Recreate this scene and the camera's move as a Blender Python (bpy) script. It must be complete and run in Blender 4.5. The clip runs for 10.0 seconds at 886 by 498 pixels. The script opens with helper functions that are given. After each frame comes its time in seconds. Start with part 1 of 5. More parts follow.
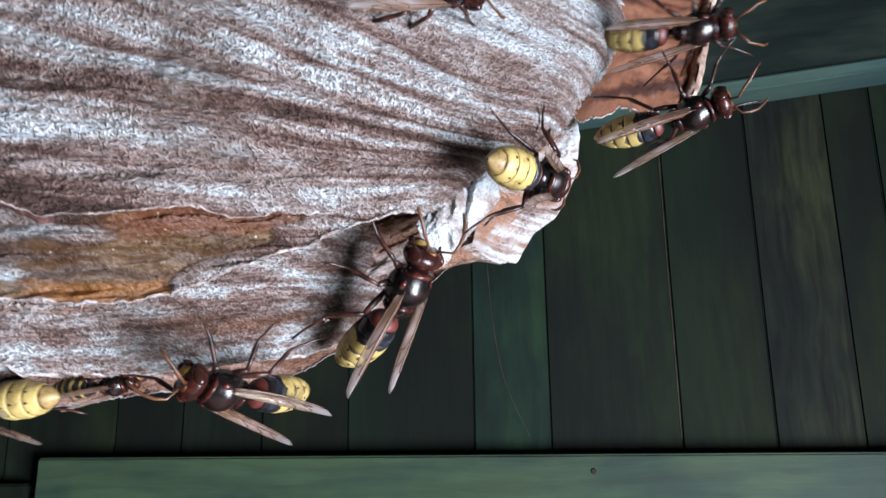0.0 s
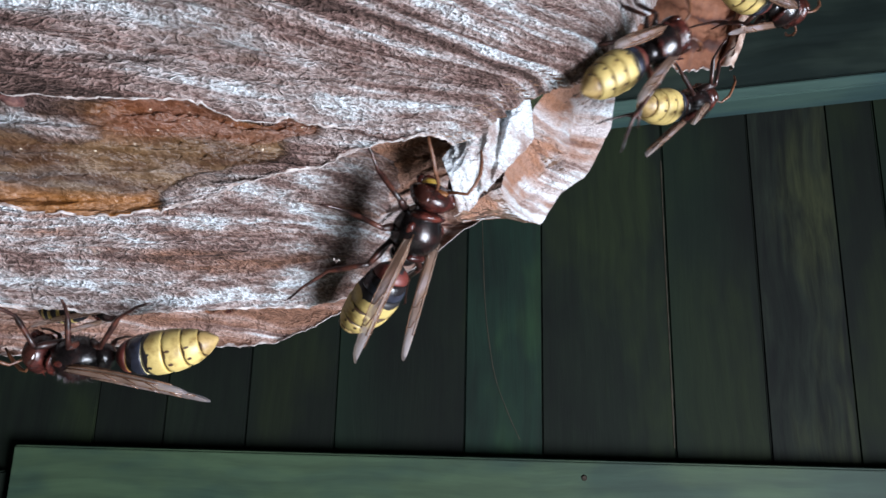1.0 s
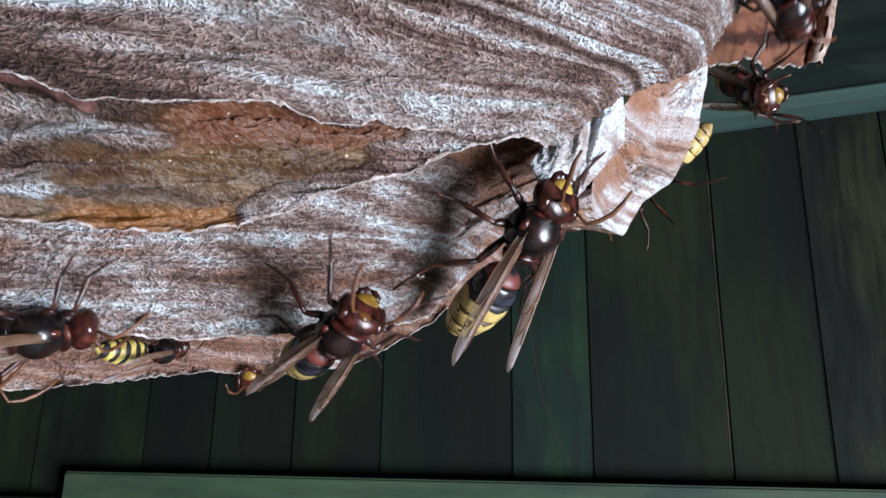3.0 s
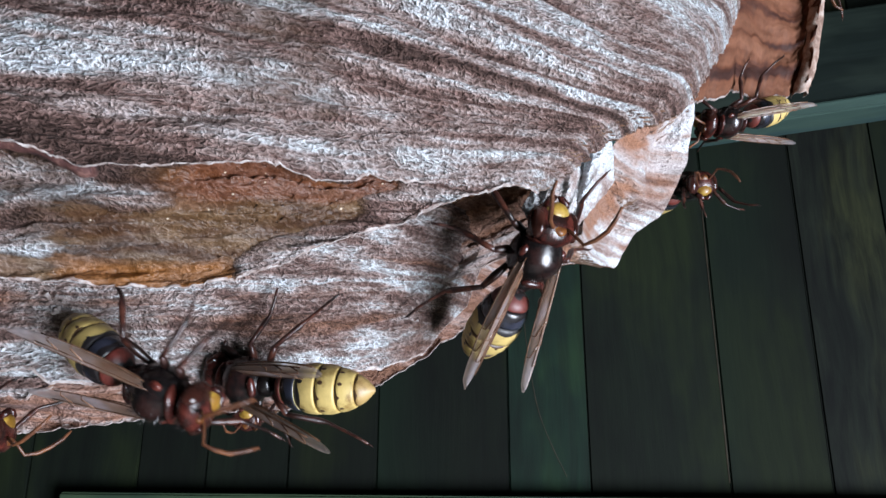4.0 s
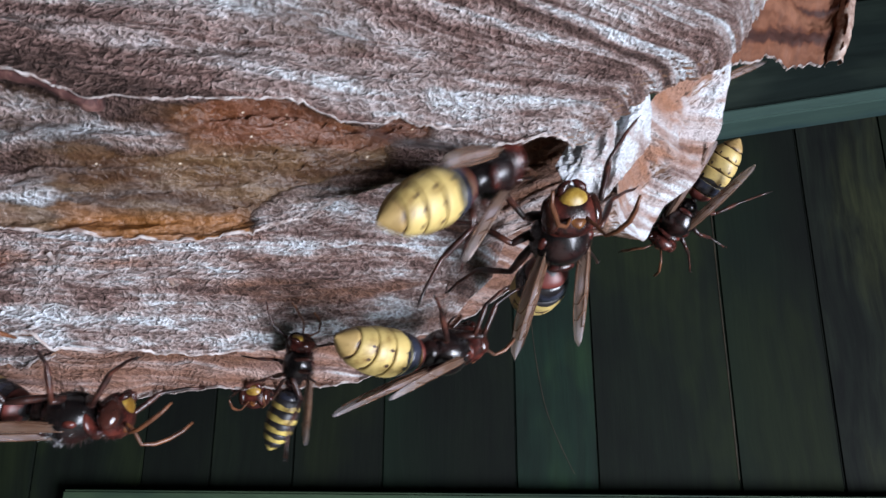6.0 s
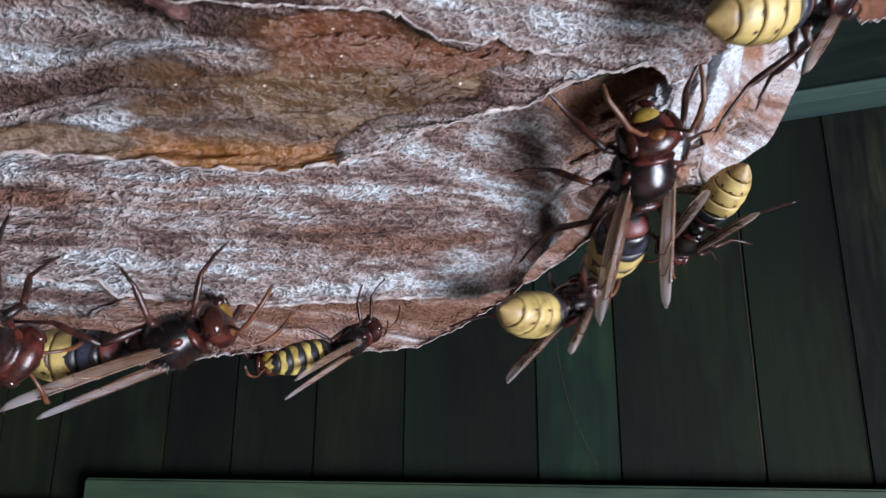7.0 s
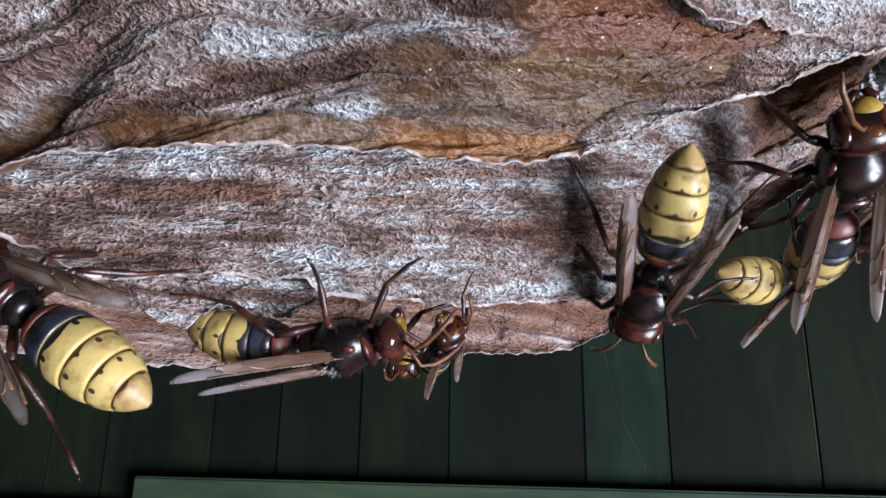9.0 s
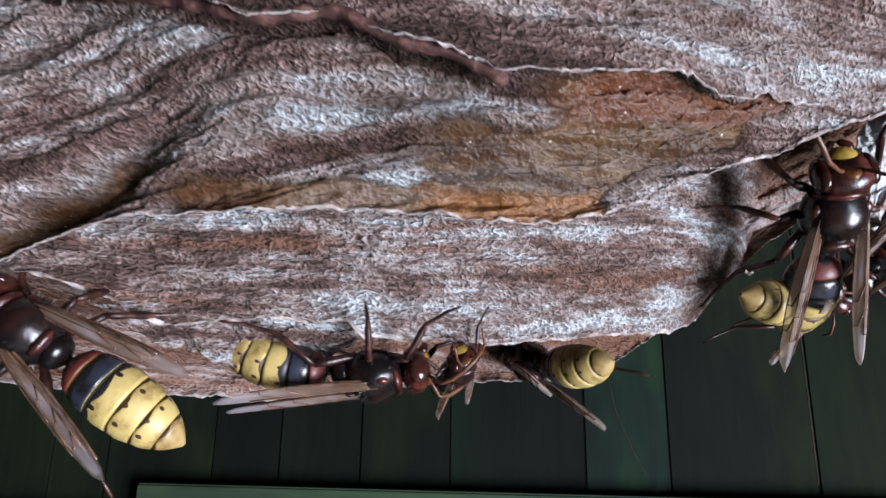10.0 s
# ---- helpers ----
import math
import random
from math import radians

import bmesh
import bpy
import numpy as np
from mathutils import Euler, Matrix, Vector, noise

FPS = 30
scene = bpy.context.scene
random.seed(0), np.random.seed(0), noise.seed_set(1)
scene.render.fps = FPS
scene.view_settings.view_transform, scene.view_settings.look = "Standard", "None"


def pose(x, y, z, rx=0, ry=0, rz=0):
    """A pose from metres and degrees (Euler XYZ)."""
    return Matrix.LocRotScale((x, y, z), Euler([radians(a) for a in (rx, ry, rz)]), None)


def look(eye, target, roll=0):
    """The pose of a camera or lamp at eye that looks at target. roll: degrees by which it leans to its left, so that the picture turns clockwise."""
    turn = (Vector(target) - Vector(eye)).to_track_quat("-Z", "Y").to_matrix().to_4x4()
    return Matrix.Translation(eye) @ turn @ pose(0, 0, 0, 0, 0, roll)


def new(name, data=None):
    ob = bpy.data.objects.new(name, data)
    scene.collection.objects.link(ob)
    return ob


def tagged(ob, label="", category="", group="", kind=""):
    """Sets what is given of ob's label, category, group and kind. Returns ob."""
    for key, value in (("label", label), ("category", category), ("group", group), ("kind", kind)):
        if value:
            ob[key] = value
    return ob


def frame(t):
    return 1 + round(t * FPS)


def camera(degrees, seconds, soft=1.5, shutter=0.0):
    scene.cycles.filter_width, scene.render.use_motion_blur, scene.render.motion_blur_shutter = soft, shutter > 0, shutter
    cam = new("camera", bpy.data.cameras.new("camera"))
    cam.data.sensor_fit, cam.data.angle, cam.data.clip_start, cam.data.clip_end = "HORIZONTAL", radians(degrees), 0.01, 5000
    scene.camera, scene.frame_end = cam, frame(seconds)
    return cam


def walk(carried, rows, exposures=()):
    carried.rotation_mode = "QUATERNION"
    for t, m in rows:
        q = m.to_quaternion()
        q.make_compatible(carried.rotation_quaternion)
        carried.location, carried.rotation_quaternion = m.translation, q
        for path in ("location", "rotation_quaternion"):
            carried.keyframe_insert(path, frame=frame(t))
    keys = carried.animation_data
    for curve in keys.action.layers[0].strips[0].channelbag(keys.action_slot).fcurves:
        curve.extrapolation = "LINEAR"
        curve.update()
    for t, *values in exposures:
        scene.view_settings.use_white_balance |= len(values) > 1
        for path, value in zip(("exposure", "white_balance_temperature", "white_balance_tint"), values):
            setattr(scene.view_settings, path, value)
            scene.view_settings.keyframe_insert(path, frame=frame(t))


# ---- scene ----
U = 0.009  # the plan is drawn in units of 9 mm, about a point 2 m over the ground


def at(x, y, z):
    """A place of the plan in metres."""
    return Vector((x * U, y * U, 2.0 + z * U))


cam = camera(65.4, 10.0, soft=1.5, shutter=0.5)
PATH = [  # seconds, eye, way, roll
    (0, (0.498, -0.699, -0.326), (-0.0535, 0.9753, 0.2144), -0.65),
    (0.5, (0.441, 0.243, -0.595), (-0.0542, 0.9774, 0.2045), 1.58),
    (1, (-0.195, 1.003, -1.157), (-0.0406, 0.9736, 0.2245), 1.44),
    (1.5, (-0.733, 1.348, -1.203), (-0.0693, 0.9680, 0.2413), 1.74),
    (2, (-1.038, 1.861, -1.412), (-0.0867, 0.9662, 0.2429), 1.33),
    (2.5, (-1.120, 1.978, -1.281), (-0.0923, 0.9648, 0.2464), 1.20),
    (4, (-1.057, 1.626, -0.600), (-0.0843, 0.9599, 0.2675), 0.20),
    (4.5, (-1.044, 1.497, -0.496), (-0.0840, 0.9580, 0.2743), 0.15),
    (5, (-0.870, 1.689, -0.634), (-0.0827, 0.9575, 0.2765), 0.10),
    (6.5, (-2.047, 2.796, -1.197), (-0.0954, 0.9601, 0.2630), 0.27),
    (7, (-2.543, 3.106, -1.459), (-0.1055, 0.9597, 0.2606), 0.42),
    (7.5, (-3.190, 3.277, -1.567), (-0.1144, 0.9594, 0.2576), 0.55),
    (8, (-4.152, 3.286, -1.432), (-0.1244, 0.9580, 0.2582), 0.66),
    (8.5, (-4.789, 3.193, -1.384), (-0.1349, 0.9560, 0.2606), 0.86),
    (9, (-4.883, 3.288, -1.411), (-0.1418, 0.9547, 0.2615), 0.96),
    (9.5, (-4.945, 3.063, -1.295), (-0.1393, 0.9532, 0.2683), 1.05),
    (10, (-5.193, 2.422, -1.091), (-0.1387, 0.9537, 0.2670), 0.96),
]
EXPOSURE = [(0, 0.34, 6500, 10), (1, 0.2, 6500, 10), (2.5, 0.1, 6500, 10), (4.5, 0.1, 6500, 10.5), (6.5, -0.1, 6500, 14), (8, -0.15, 6500, 15), (9, 0.08, 6500, 14), (10, 0.04, 6500, 13)]
walk(cam, [(t, look(at(*e), at(*e) + Vector(w), r)) for t, e, w, r in PATH], EXPOSURE)

# ---- light: a dull sky, and a lamp in an added, unseen window low right ----
WIN = (-1.28, -0.3, 0.8, 1.75)  # the added window in the unseen right wall: from and to in y, from and to in z
world = bpy.data.worlds.new("sky")
scene.world = world
world.use_nodes = True
wn = world.node_tree.nodes
sky = wn.new("ShaderNodeTexSky")
sky.sky_type, sky.sun_disc = "NISHITA", False
sky.sun_elevation, sky.sun_rotation = radians(35), radians(130)
world.node_tree.links.new(sky.outputs[0], wn["Background"].inputs[0])
wn["Background"].inputs[1].default_value = 0.1
day = new("window_light", bpy.data.lights.new("window_light", "AREA"))
day.data.shape, day.data.size, day.data.size_y = "RECTANGLE", WIN[3] - WIN[2], WIN[1] - WIN[0]
day.data.energy, day.data.color = 106.0, (0.905, 0.985, 1.13)
day.matrix_world = look((1.27, (WIN[0] + WIN[1]) / 2, (WIN[2] + WIN[3]) / 2), (0, (WIN[0] + WIN[1]) / 2, (WIN[2] + WIN[3]) / 2))

# ---- materials ----


def mat(name, rough=0.6, metal=0.0):
    """A node material; returns it, its tree and its shader."""
    m = bpy.data.materials.new(name)
    m.use_nodes = True
    sh = m.node_tree.nodes["Principled BSDF"]
    sh.inputs["Roughness"].default_value, sh.inputs["Metallic"].default_value = rough, metal
    return m, m.node_tree, sh


def node(tree, kind, links=(), **values):
    """A node with settings by name and inputs linked from (input, socket)."""
    n = tree.nodes.new("ShaderNode" + kind)
    for key, value in values.items():
        if key == "op":
            n.operation = value
        elif key == "blend":
            n.blend_type = value
        else:
            n.inputs[key.replace("_", " ")].default_value = value
    for key, socket in links:
        tree.links.new(socket, n.inputs[key])
    return n


def ramp(tree, socket, stops):
    n = tree.nodes.new("ShaderNodeValToRGB")
    while len(n.color_ramp.elements) < len(stops):
        n.color_ramp.elements.new(0.5)
    for e, (p, c) in zip(n.color_ramp.elements, stops):
        e.position, e.color = p, (*c, 1) if len(c) == 3 else c
    tree.links.new(socket, n.inputs[0])
    return n.outputs[0]


def mixed(tree, fac, a, b, blend="MIX"):
    n = tree.nodes.new("ShaderNodeMix")
    n.data_type, n.blend_type = "RGBA", blend
    for i, v in ((0, fac), (6, a), (7, b)):
        if isinstance(v, (int, float)):
            n.inputs[i].default_value = v
        elif isinstance(v, tuple):
            n.inputs[i].default_value = (*v, 1)
        else:
            tree.links.new(v, n.inputs[i])
    return n.outputs[2]


def math_node(tree, op, a, b=0.5, clamp=False):
    n = tree.nodes.new("ShaderNodeMath")
    n.operation, n.use_clamp = op, clamp
    for i, v in ((0, a), (1, b)):
        if isinstance(v, (int, float)):
            n.inputs[i].default_value = v
        else:
            tree.links.new(v, n.inputs[i])
    return n.outputs[0]


def noise_at(tree, coords, scale, stretch=(1, 1, 1), detail=4, rough=0.55, shift=0.0):
    """Noise on coordinates stretched along an axis."""
    m = node(tree, "Mapping", [("Vector", coords)], Scale=stretch, Location=(shift, shift * 0.7, shift * 1.3))
    n = node(tree, "TexNoise", [("Vector", m.outputs[0])], Scale=scale, Detail=detail, Roughness=rough)
    return n.outputs[0]


def bumped(tree, sh, height, strength=0.5, distance=0.0003):
    b = node(tree, "Bump", [("Height", height)], Strength=strength, Distance=distance)
    tree.links.new(b.outputs[0], sh.inputs["Normal"])


PALE, TAN, BROWN, DARK = (0.585, 0.60, 0.612), (0.352, 0.270, 0.246), (0.205, 0.124, 0.106), (0.080, 0.045, 0.036)


def paper(name, seed=0.0, pale=0.5, wet=False, rust=0.0, coarse=1.0, run=(0.12, 2.3), tone_slope=0.0, courses=(), banded=0.86):
    """Chewed wood pulp in bands that follow the v of the sheet's map (units of 9 mm), with fibres and a rough skin, its
    relief shaded in the colour too.
    wet: with the amber stain between the two folds; rust: share of orange-brown bands; courses: lighter and darker
    loads of pulp, as (v, shift of tone)."""
    m, tree, sh = mat(name, 0.68)
    uv = node(tree, "UVMap").outputs[0]
    flat = node(tree, "Mapping", [("Vector", node(tree, "TexCoord").outputs["Object"])], Scale=(1 / U, 1 / U, 1 / U)).outputs[0]
    bands = noise_at(tree, uv, 1.0, (*run, 1), 4, 0.5, seed)
    fine = noise_at(tree, uv, 1.0, (0.5, 7.0, 1), 4, 0.6, seed + 3)
    mottled = noise_at(tree, flat, 1.3, (0.8, 0.8, 2.6), 7, 0.66, seed + 7)
    mix = math_node(tree, "ADD", math_node(tree, "MULTIPLY", bands, banded), math_node(tree, "MULTIPLY", fine, 0.30))
    mix = math_node(tree, "ADD", mix, math_node(tree, "MULTIPLY", mottled, 1.22 - banded))
    wide = noise_at(tree, uv, 1.0, (0.06, 0.5, 1), 3, 0.5, seed + 41)
    mix = math_node(tree, "ADD", mix, math_node(tree, "MULTIPLY", math_node(tree, "SUBTRACT", wide, 0.5), 0.24))
    # tone lowered along u, most at the right end
    side_tone = node(tree, "MapRange", [("Value", node(tree, "SeparateXYZ", [("Vector", uv)]).outputs[0])], From_Min=-7.0, From_Max=2.0, To_Min=-0.015 * tone_slope, To_Max=-0.03 * tone_slope).outputs[0]
    mix = math_node(tree, "ADD", mix, side_tone)
    mix = math_node(tree, "ADD", mix, pale * 0.16 - 0.304)
    if courses:
        across = node(tree, "SeparateXYZ", [("Vector", uv)]).outputs[1]
        across = math_node(tree, "ADD", across, math_node(tree, "MULTIPLY", math_node(tree, "SUBTRACT", noise_at(tree, uv, 1.0, (0.35, 0.7, 1), 4, 0.6, seed + 51), 0.5), 0.9))
        load = ramp(tree, math_node(tree, "DIVIDE", across, 10.0, True), [(c / 10, (0.5 + d,) * 3) for c, d in courses])
        mix = math_node(tree, "ADD", mix, math_node(tree, "SUBTRACT", load, 0.5))
    colour = ramp(tree, mix, [(0.34, DARK), (0.42, BROWN), (0.485, TAN), (0.535, (0.43, 0.365, 0.35)), (0.595, PALE), (0.66, (0.66, 0.70, 0.74))])
    if rust:
        streak = ramp(tree, noise_at(tree, uv, 1.0, (0.18, 1.1, 1), 4, 0.55, seed + 17), [(0.62 - 0.2 * rust, (0, 0, 0)), (0.70 - 0.2 * rust, (1, 1, 1))])
        hollow = node(tree, "UVMap")
        hollow.uv_map = "stain"
        hollow = node(tree, "SeparateXYZ", [("Vector", hollow.outputs[0])]).outputs[0]
        streak = math_node(tree, "MULTIPLY", math_node(tree, "ADD", math_node(tree, "MULTIPLY", streak, 0.5), hollow, True), 0.92)
        colour = mixed(tree, streak, colour, (0.29, 0.125, 0.062))
    swirl = node(tree, "TexNoise", [("Vector", flat)], Scale=3.0, Detail=2.0).outputs[1]
    warped = node(tree, "VectorMath", [(0, flat), (1, node(tree, "VectorMath", [(0, swirl)], op="SCALE", Scale=0.10).outputs[0])], op="ADD").outputs[0]
    worms = noise_at(tree, warped, 1.0, (6.5, 6.5, 15.0), 1, 0.5, seed + 11)
    worms = math_node(tree, "SUBTRACT", 1.0, math_node(tree, "MULTIPLY", math_node(tree, "ABSOLUTE", math_node(tree, "SUBTRACT", worms, 0.5)), 6.5), True)
    small = noise_at(tree, warped, 1.0, (24.0, 24.0, 46.0), 2, 0.6, seed + 12)
    lumps = noise_at(tree, warped, 1.0, (3, 3, 8), 4, 0.65, seed + 9)
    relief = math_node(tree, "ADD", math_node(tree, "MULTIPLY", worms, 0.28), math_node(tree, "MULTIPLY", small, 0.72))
    # relief shading painted in: hollows darkened, ridges brightened
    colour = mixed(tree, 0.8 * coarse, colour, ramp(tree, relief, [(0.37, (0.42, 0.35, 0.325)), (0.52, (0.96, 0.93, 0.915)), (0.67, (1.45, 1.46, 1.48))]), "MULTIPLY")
    height = math_node(tree, "ADD", math_node(tree, "MULTIPLY", relief, 1.7), math_node(tree, "MULTIPLY", lumps, 0.5))
    if wet:
        stain = node(tree, "UVMap")
        stain.uv_map = "stain"
        xy = node(tree, "SeparateXYZ", [("Vector", stain.outputs[0])])
        edge = noise_at(tree, flat, 1.6, (0.8, 0.8, 3.2), 7, 0.72, 21)
        amount = math_node(tree, "ADD", xy.outputs[0], math_node(tree, "MULTIPLY", math_node(tree, "MULTIPLY", math_node(tree, "SUBTRACT", edge, 0.5), math_node(tree, "MULTIPLY", xy.outputs[0], 4.0, True)), 1.15))
        amount = ramp(tree, amount, [(0.24, (0, 0, 0)), (0.62, (1, 1, 1))])
        drips = noise_at(tree, flat, 1.0, (0.6, 0.6, 4.0), 5, 0.65, 31)
        amber = ramp(tree, drips, [(0.32, (0.026, 0.010, 0.004)), (0.44, (0.054, 0.024, 0.009)), (0.56, (0.086, 0.046, 0.018)), (0.72, (0.14, 0.088, 0.045))])
        hot = ramp(tree, math_node(tree, "ADD", xy.outputs[1], math_node(tree, "MULTIPLY", math_node(tree, "SUBTRACT", drips, 0.5), 1.2)), [(0.35, (0, 0, 0)), (0.75, (1, 1, 1))])
        amber = mixed(tree, hot, amber, (0.165, 0.060, 0.008))
        ruddy = ramp(tree, math_node(tree, "MULTIPLY", xy.outputs[1], -1.0), [(0.2, (0, 0, 0)), (0.8, (1, 1, 1))])
        amber = mixed(tree, math_node(tree, "MULTIPLY", ruddy, 0.8), amber, (0.092, 0.023, 0.005))
        specks = node(tree, "TexVoronoi", [("Vector", flat)], Scale=3.2, Randomness=1.0).outputs[0]
        amber = mixed(tree, ramp(tree, specks, [(0.03, (1, 1, 1)), (0.06, (0, 0, 0))]), amber, (0.62, 0.52, 0.40))
        # the stained part gets painted hollows and bright ridges as well
        relief_shading = ramp(tree, relief, [(0.38, (0.55, 0.5, 0.48)), (0.62, (1.35, 1.35, 1.35))])
        colour = mixed(tree, math_node(tree, "MULTIPLY", amount, 0.93), colour, mixed(tree, 0.5, amber, relief_shading, "MULTIPLY"))
        tree.links.new(math_node(tree, "SUBTRACT", 0.68, math_node(tree, "MULTIPLY", amount, 0.32)), sh.inputs["Roughness"])
        height = math_node(tree, "MULTIPLY", height, math_node(tree, "SUBTRACT", 1.0, math_node(tree, "MULTIPLY", amount, 0.86)))
    tree.links.new(colour, sh.inputs["Base Color"])
    sh.inputs["Specular IOR Level"].default_value = 0.3 if wet else 0.45
    bumped(tree, sh, height, 1.0, 0.0011 * coarse)
    return m


def inner_paper():
    """The smooth tan inside of the envelope, streaked along the map's u."""
    m, tree, sh = mat("inner_paper", 0.75)
    uv = node(tree, "UVMap").outputs[0]
    bands = noise_at(tree, uv, 1.0, (0.25, 2.6, 1), 5, 0.6, 40)
    stains = noise_at(tree, uv, 0.8, (1, 1, 1), 5, 0.65, 44)
    colour = ramp(tree, bands, [(0.34, (0.040, 0.018, 0.010)), (0.45, (0.11, 0.050, 0.027)), (0.54, (0.19, 0.10, 0.058)), (0.68, (0.33, 0.24, 0.18))])
    colour = mixed(tree, 0.6, colour, ramp(tree, stains, [(0.35, (0.45, 0.35, 0.3)), (0.6, (1, 1, 1))]), "MULTIPLY")
    tree.links.new(colour, sh.inputs["Base Color"])
    bumped(tree, sh, noise_at(tree, uv, 1.0, (3, 9, 1), 5, 0.6, 47), 0.6, 0.0003)
    return m


def torn_rim():
    m, tree, sh = mat("torn_rim", 0.9)
    co = node(tree, "TexCoord").outputs["Object"]
    colour = ramp(tree, noise_at(tree, co, 900, (1, 1, 1), 4), [(0.35, (0.20, 0.14, 0.12)), (0.62, (0.46, 0.41, 0.39))])
    tree.links.new(colour, sh.inputs["Base Color"])
    return m


def painted_wood(name, base, dark, grain_axis, rough=0.6, seed=0.0, worn=0.0, patchy=0.9):
    """Old paint on rough-sawn board: grain along an axis, scuffs, and a tint of its own for each board."""
    m, tree, sh = mat(name, rough)
    co = node(tree, "TexCoord").outputs["Object"]
    info = node(tree, "ObjectInfo").outputs["Random"]
    stretch = [28, 28, 28]
    stretch["xyz".index(grain_axis)] = 1.6
    offset = node(tree, "VectorMath", [(0, co), (1, node(tree, "CombineXYZ", [("X", info), ("Y", info), ("Z", info)]).outputs[0])], op="ADD").outputs[0]
    bend = node(tree, "TexNoise", [("Vector", offset)], Scale=5.0, Detail=2.0).outputs[1]
    wavy = node(tree, "VectorMath", [(0, offset), (1, node(tree, "VectorMath", [(0, bend)], op="SCALE", Scale=0.035).outputs[0])], op="ADD").outputs[0]
    grain = noise_at(tree, wavy, 1.0, tuple(4 * s for s in stretch), 5, 0.65, seed)
    blotch = noise_at(tree, offset, 9.0, tuple(0.35 + 0.02 * s for s in stretch), 4, 0.6, seed + 5)
    colour = mixed(tree, ramp(tree, grain, [(0.35, (0, 0, 0)), (0.65, (1, 1, 1))]), dark, base)
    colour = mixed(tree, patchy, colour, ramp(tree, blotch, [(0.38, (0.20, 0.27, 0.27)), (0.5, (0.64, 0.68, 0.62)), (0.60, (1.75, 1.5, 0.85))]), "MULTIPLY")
    teal = noise_at(tree, offset, 3.2, tuple(0.6 if s > 2 else 0.22 for s in stretch), 3, 0.5, seed + 13)
    colour = mixed(tree, ramp(tree, teal, [(0.54, (0, 0, 0)), (0.64, (worn, worn, worn))]), colour, tuple(c * k for c, k in zip(base, (0.7, 1.35, 1.3))))
    shade = node(tree, "MapRange", [("Value", info)], To_Min=0.72, To_Max=1.25).outputs[0]
    hsv = node(tree, "HueSaturation", [("Color", colour), ("Value", shade)], Saturation=1.0)
    tree.links.new(hsv.outputs[0], sh.inputs["Base Color"])
    sh.inputs["Specular IOR Level"].default_value = 0.25
    bumped(tree, sh, grain, 0.35, 0.0012)
    return m


COURSES = [(0.0, -0.035), (0.05, -0.10), (0.5, -0.07), (0.9, -0.015), (1.5, -0.01), (1.95, 0.06), (2.3, 0.04), (2.6, -0.02), (3.2, -0.06), (3.7, 0.0), (4.0, 0.06), (4.25, 0.0), (4.8, -0.07), (5.2, 0.01), (5.6, 0.085), (6.1, -0.035), (6.5, 0.08), (7.0, -0.02), (7.5, 0.07), (9.0, 0.05)]
LOADS = [(0.0, 0.02), (0.6, 0.035), (1.2, -0.03), (2.0, -0.035), (2.8, -0.01), (3.4, 0.01), (3.9, 0.065), (4.4, 0.02), (5.0, -0.02), (6.0, 0.0)]
M_SHELL = paper("striped_paper", 5.0, 0.45, wet=True, run=(0.16, 1.6), tone_slope=1.0, courses=COURSES, banded=0.76)
M_LOWER = paper("grey_paper", 60.0, 0.44, rust=0.36, run=(0.36, 1.6), tone_slope=0.8, courses=LOADS, banded=0.42)
M_SCROLL = paper("pale_paper", 90.0, 0.95, rust=0.7, coarse=0.4)
M_LIP = paper("lip_paper", 96.0, 1.0, coarse=0.45, banded=0.45)
M_THROAT = paper("throat_paper", 180.0, 0.7, rust=0.9, coarse=0.5)
M_INSIDE = paper("inside_paper", 160.0, -0.12, rust=1.2, coarse=0.6)
M_SCRAP = paper("scrap_paper", 140.0, 0.4)
M_INNER = inner_paper()
M_RIM = torn_rim()
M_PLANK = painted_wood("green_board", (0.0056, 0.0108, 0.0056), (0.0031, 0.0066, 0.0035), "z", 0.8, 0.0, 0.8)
M_TEAL = painted_wood("greener_board", (0.010, 0.034, 0.022), (0.007, 0.021, 0.014), "z", 0.75, 2.0)
M_GRAINY = painted_wood("grainy_board", (0.020, 0.027, 0.018), (0.003, 0.005, 0.004), "z", 0.8, 6.0)
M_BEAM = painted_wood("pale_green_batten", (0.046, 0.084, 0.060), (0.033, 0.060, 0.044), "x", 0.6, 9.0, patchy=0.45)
# paler copy of the beam paint: the light on its underside is in the colour
M_LIT_EDGE = painted_wood("lit_edge_teal", (0.066, 0.122, 0.122), (0.050, 0.094, 0.096), "x", 0.6, 14.0, patchy=0.3)
M_BEAM2 = painted_wood("green_beam", (0.050, 0.070, 0.060), (0.030, 0.045, 0.038), "x", 0.55, 4.0)


def plain(name, colours, scale, rough=0.8, metal=0.0, bump=0.0005):
    """Two or three colours by noise of a size, with relief."""
    m, tree, sh = mat(name, rough, metal)
    co = node(tree, "TexCoord").outputs["Object"]
    n = noise_at(tree, co, scale, (1, 1, 1), 6, 0.65)
    tree.links.new(ramp(tree, n, [(0.35 + 0.3 * k / (len(colours) - 1), c) for k, c in enumerate(colours)]), sh.inputs["Base Color"])
    bumped(tree, sh, n, 0.6, bump)
    return m


M_BARE = plain("bare_wood", [(0.018, 0.016, 0.009), (0.045, 0.034, 0.018)], 90, 0.8)
M_NAIL = plain("rusty_iron", [(0.02, 0.018, 0.015), (0.06, 0.035, 0.02)], 600, 0.6, 0.6, 0.0002)
M_GROUND = plain("pale_ground", [(0.22, 0.20, 0.17), (0.32, 0.30, 0.26), (0.40, 0.38, 0.33)], 3.0, 0.95, 0.0, 0.01)
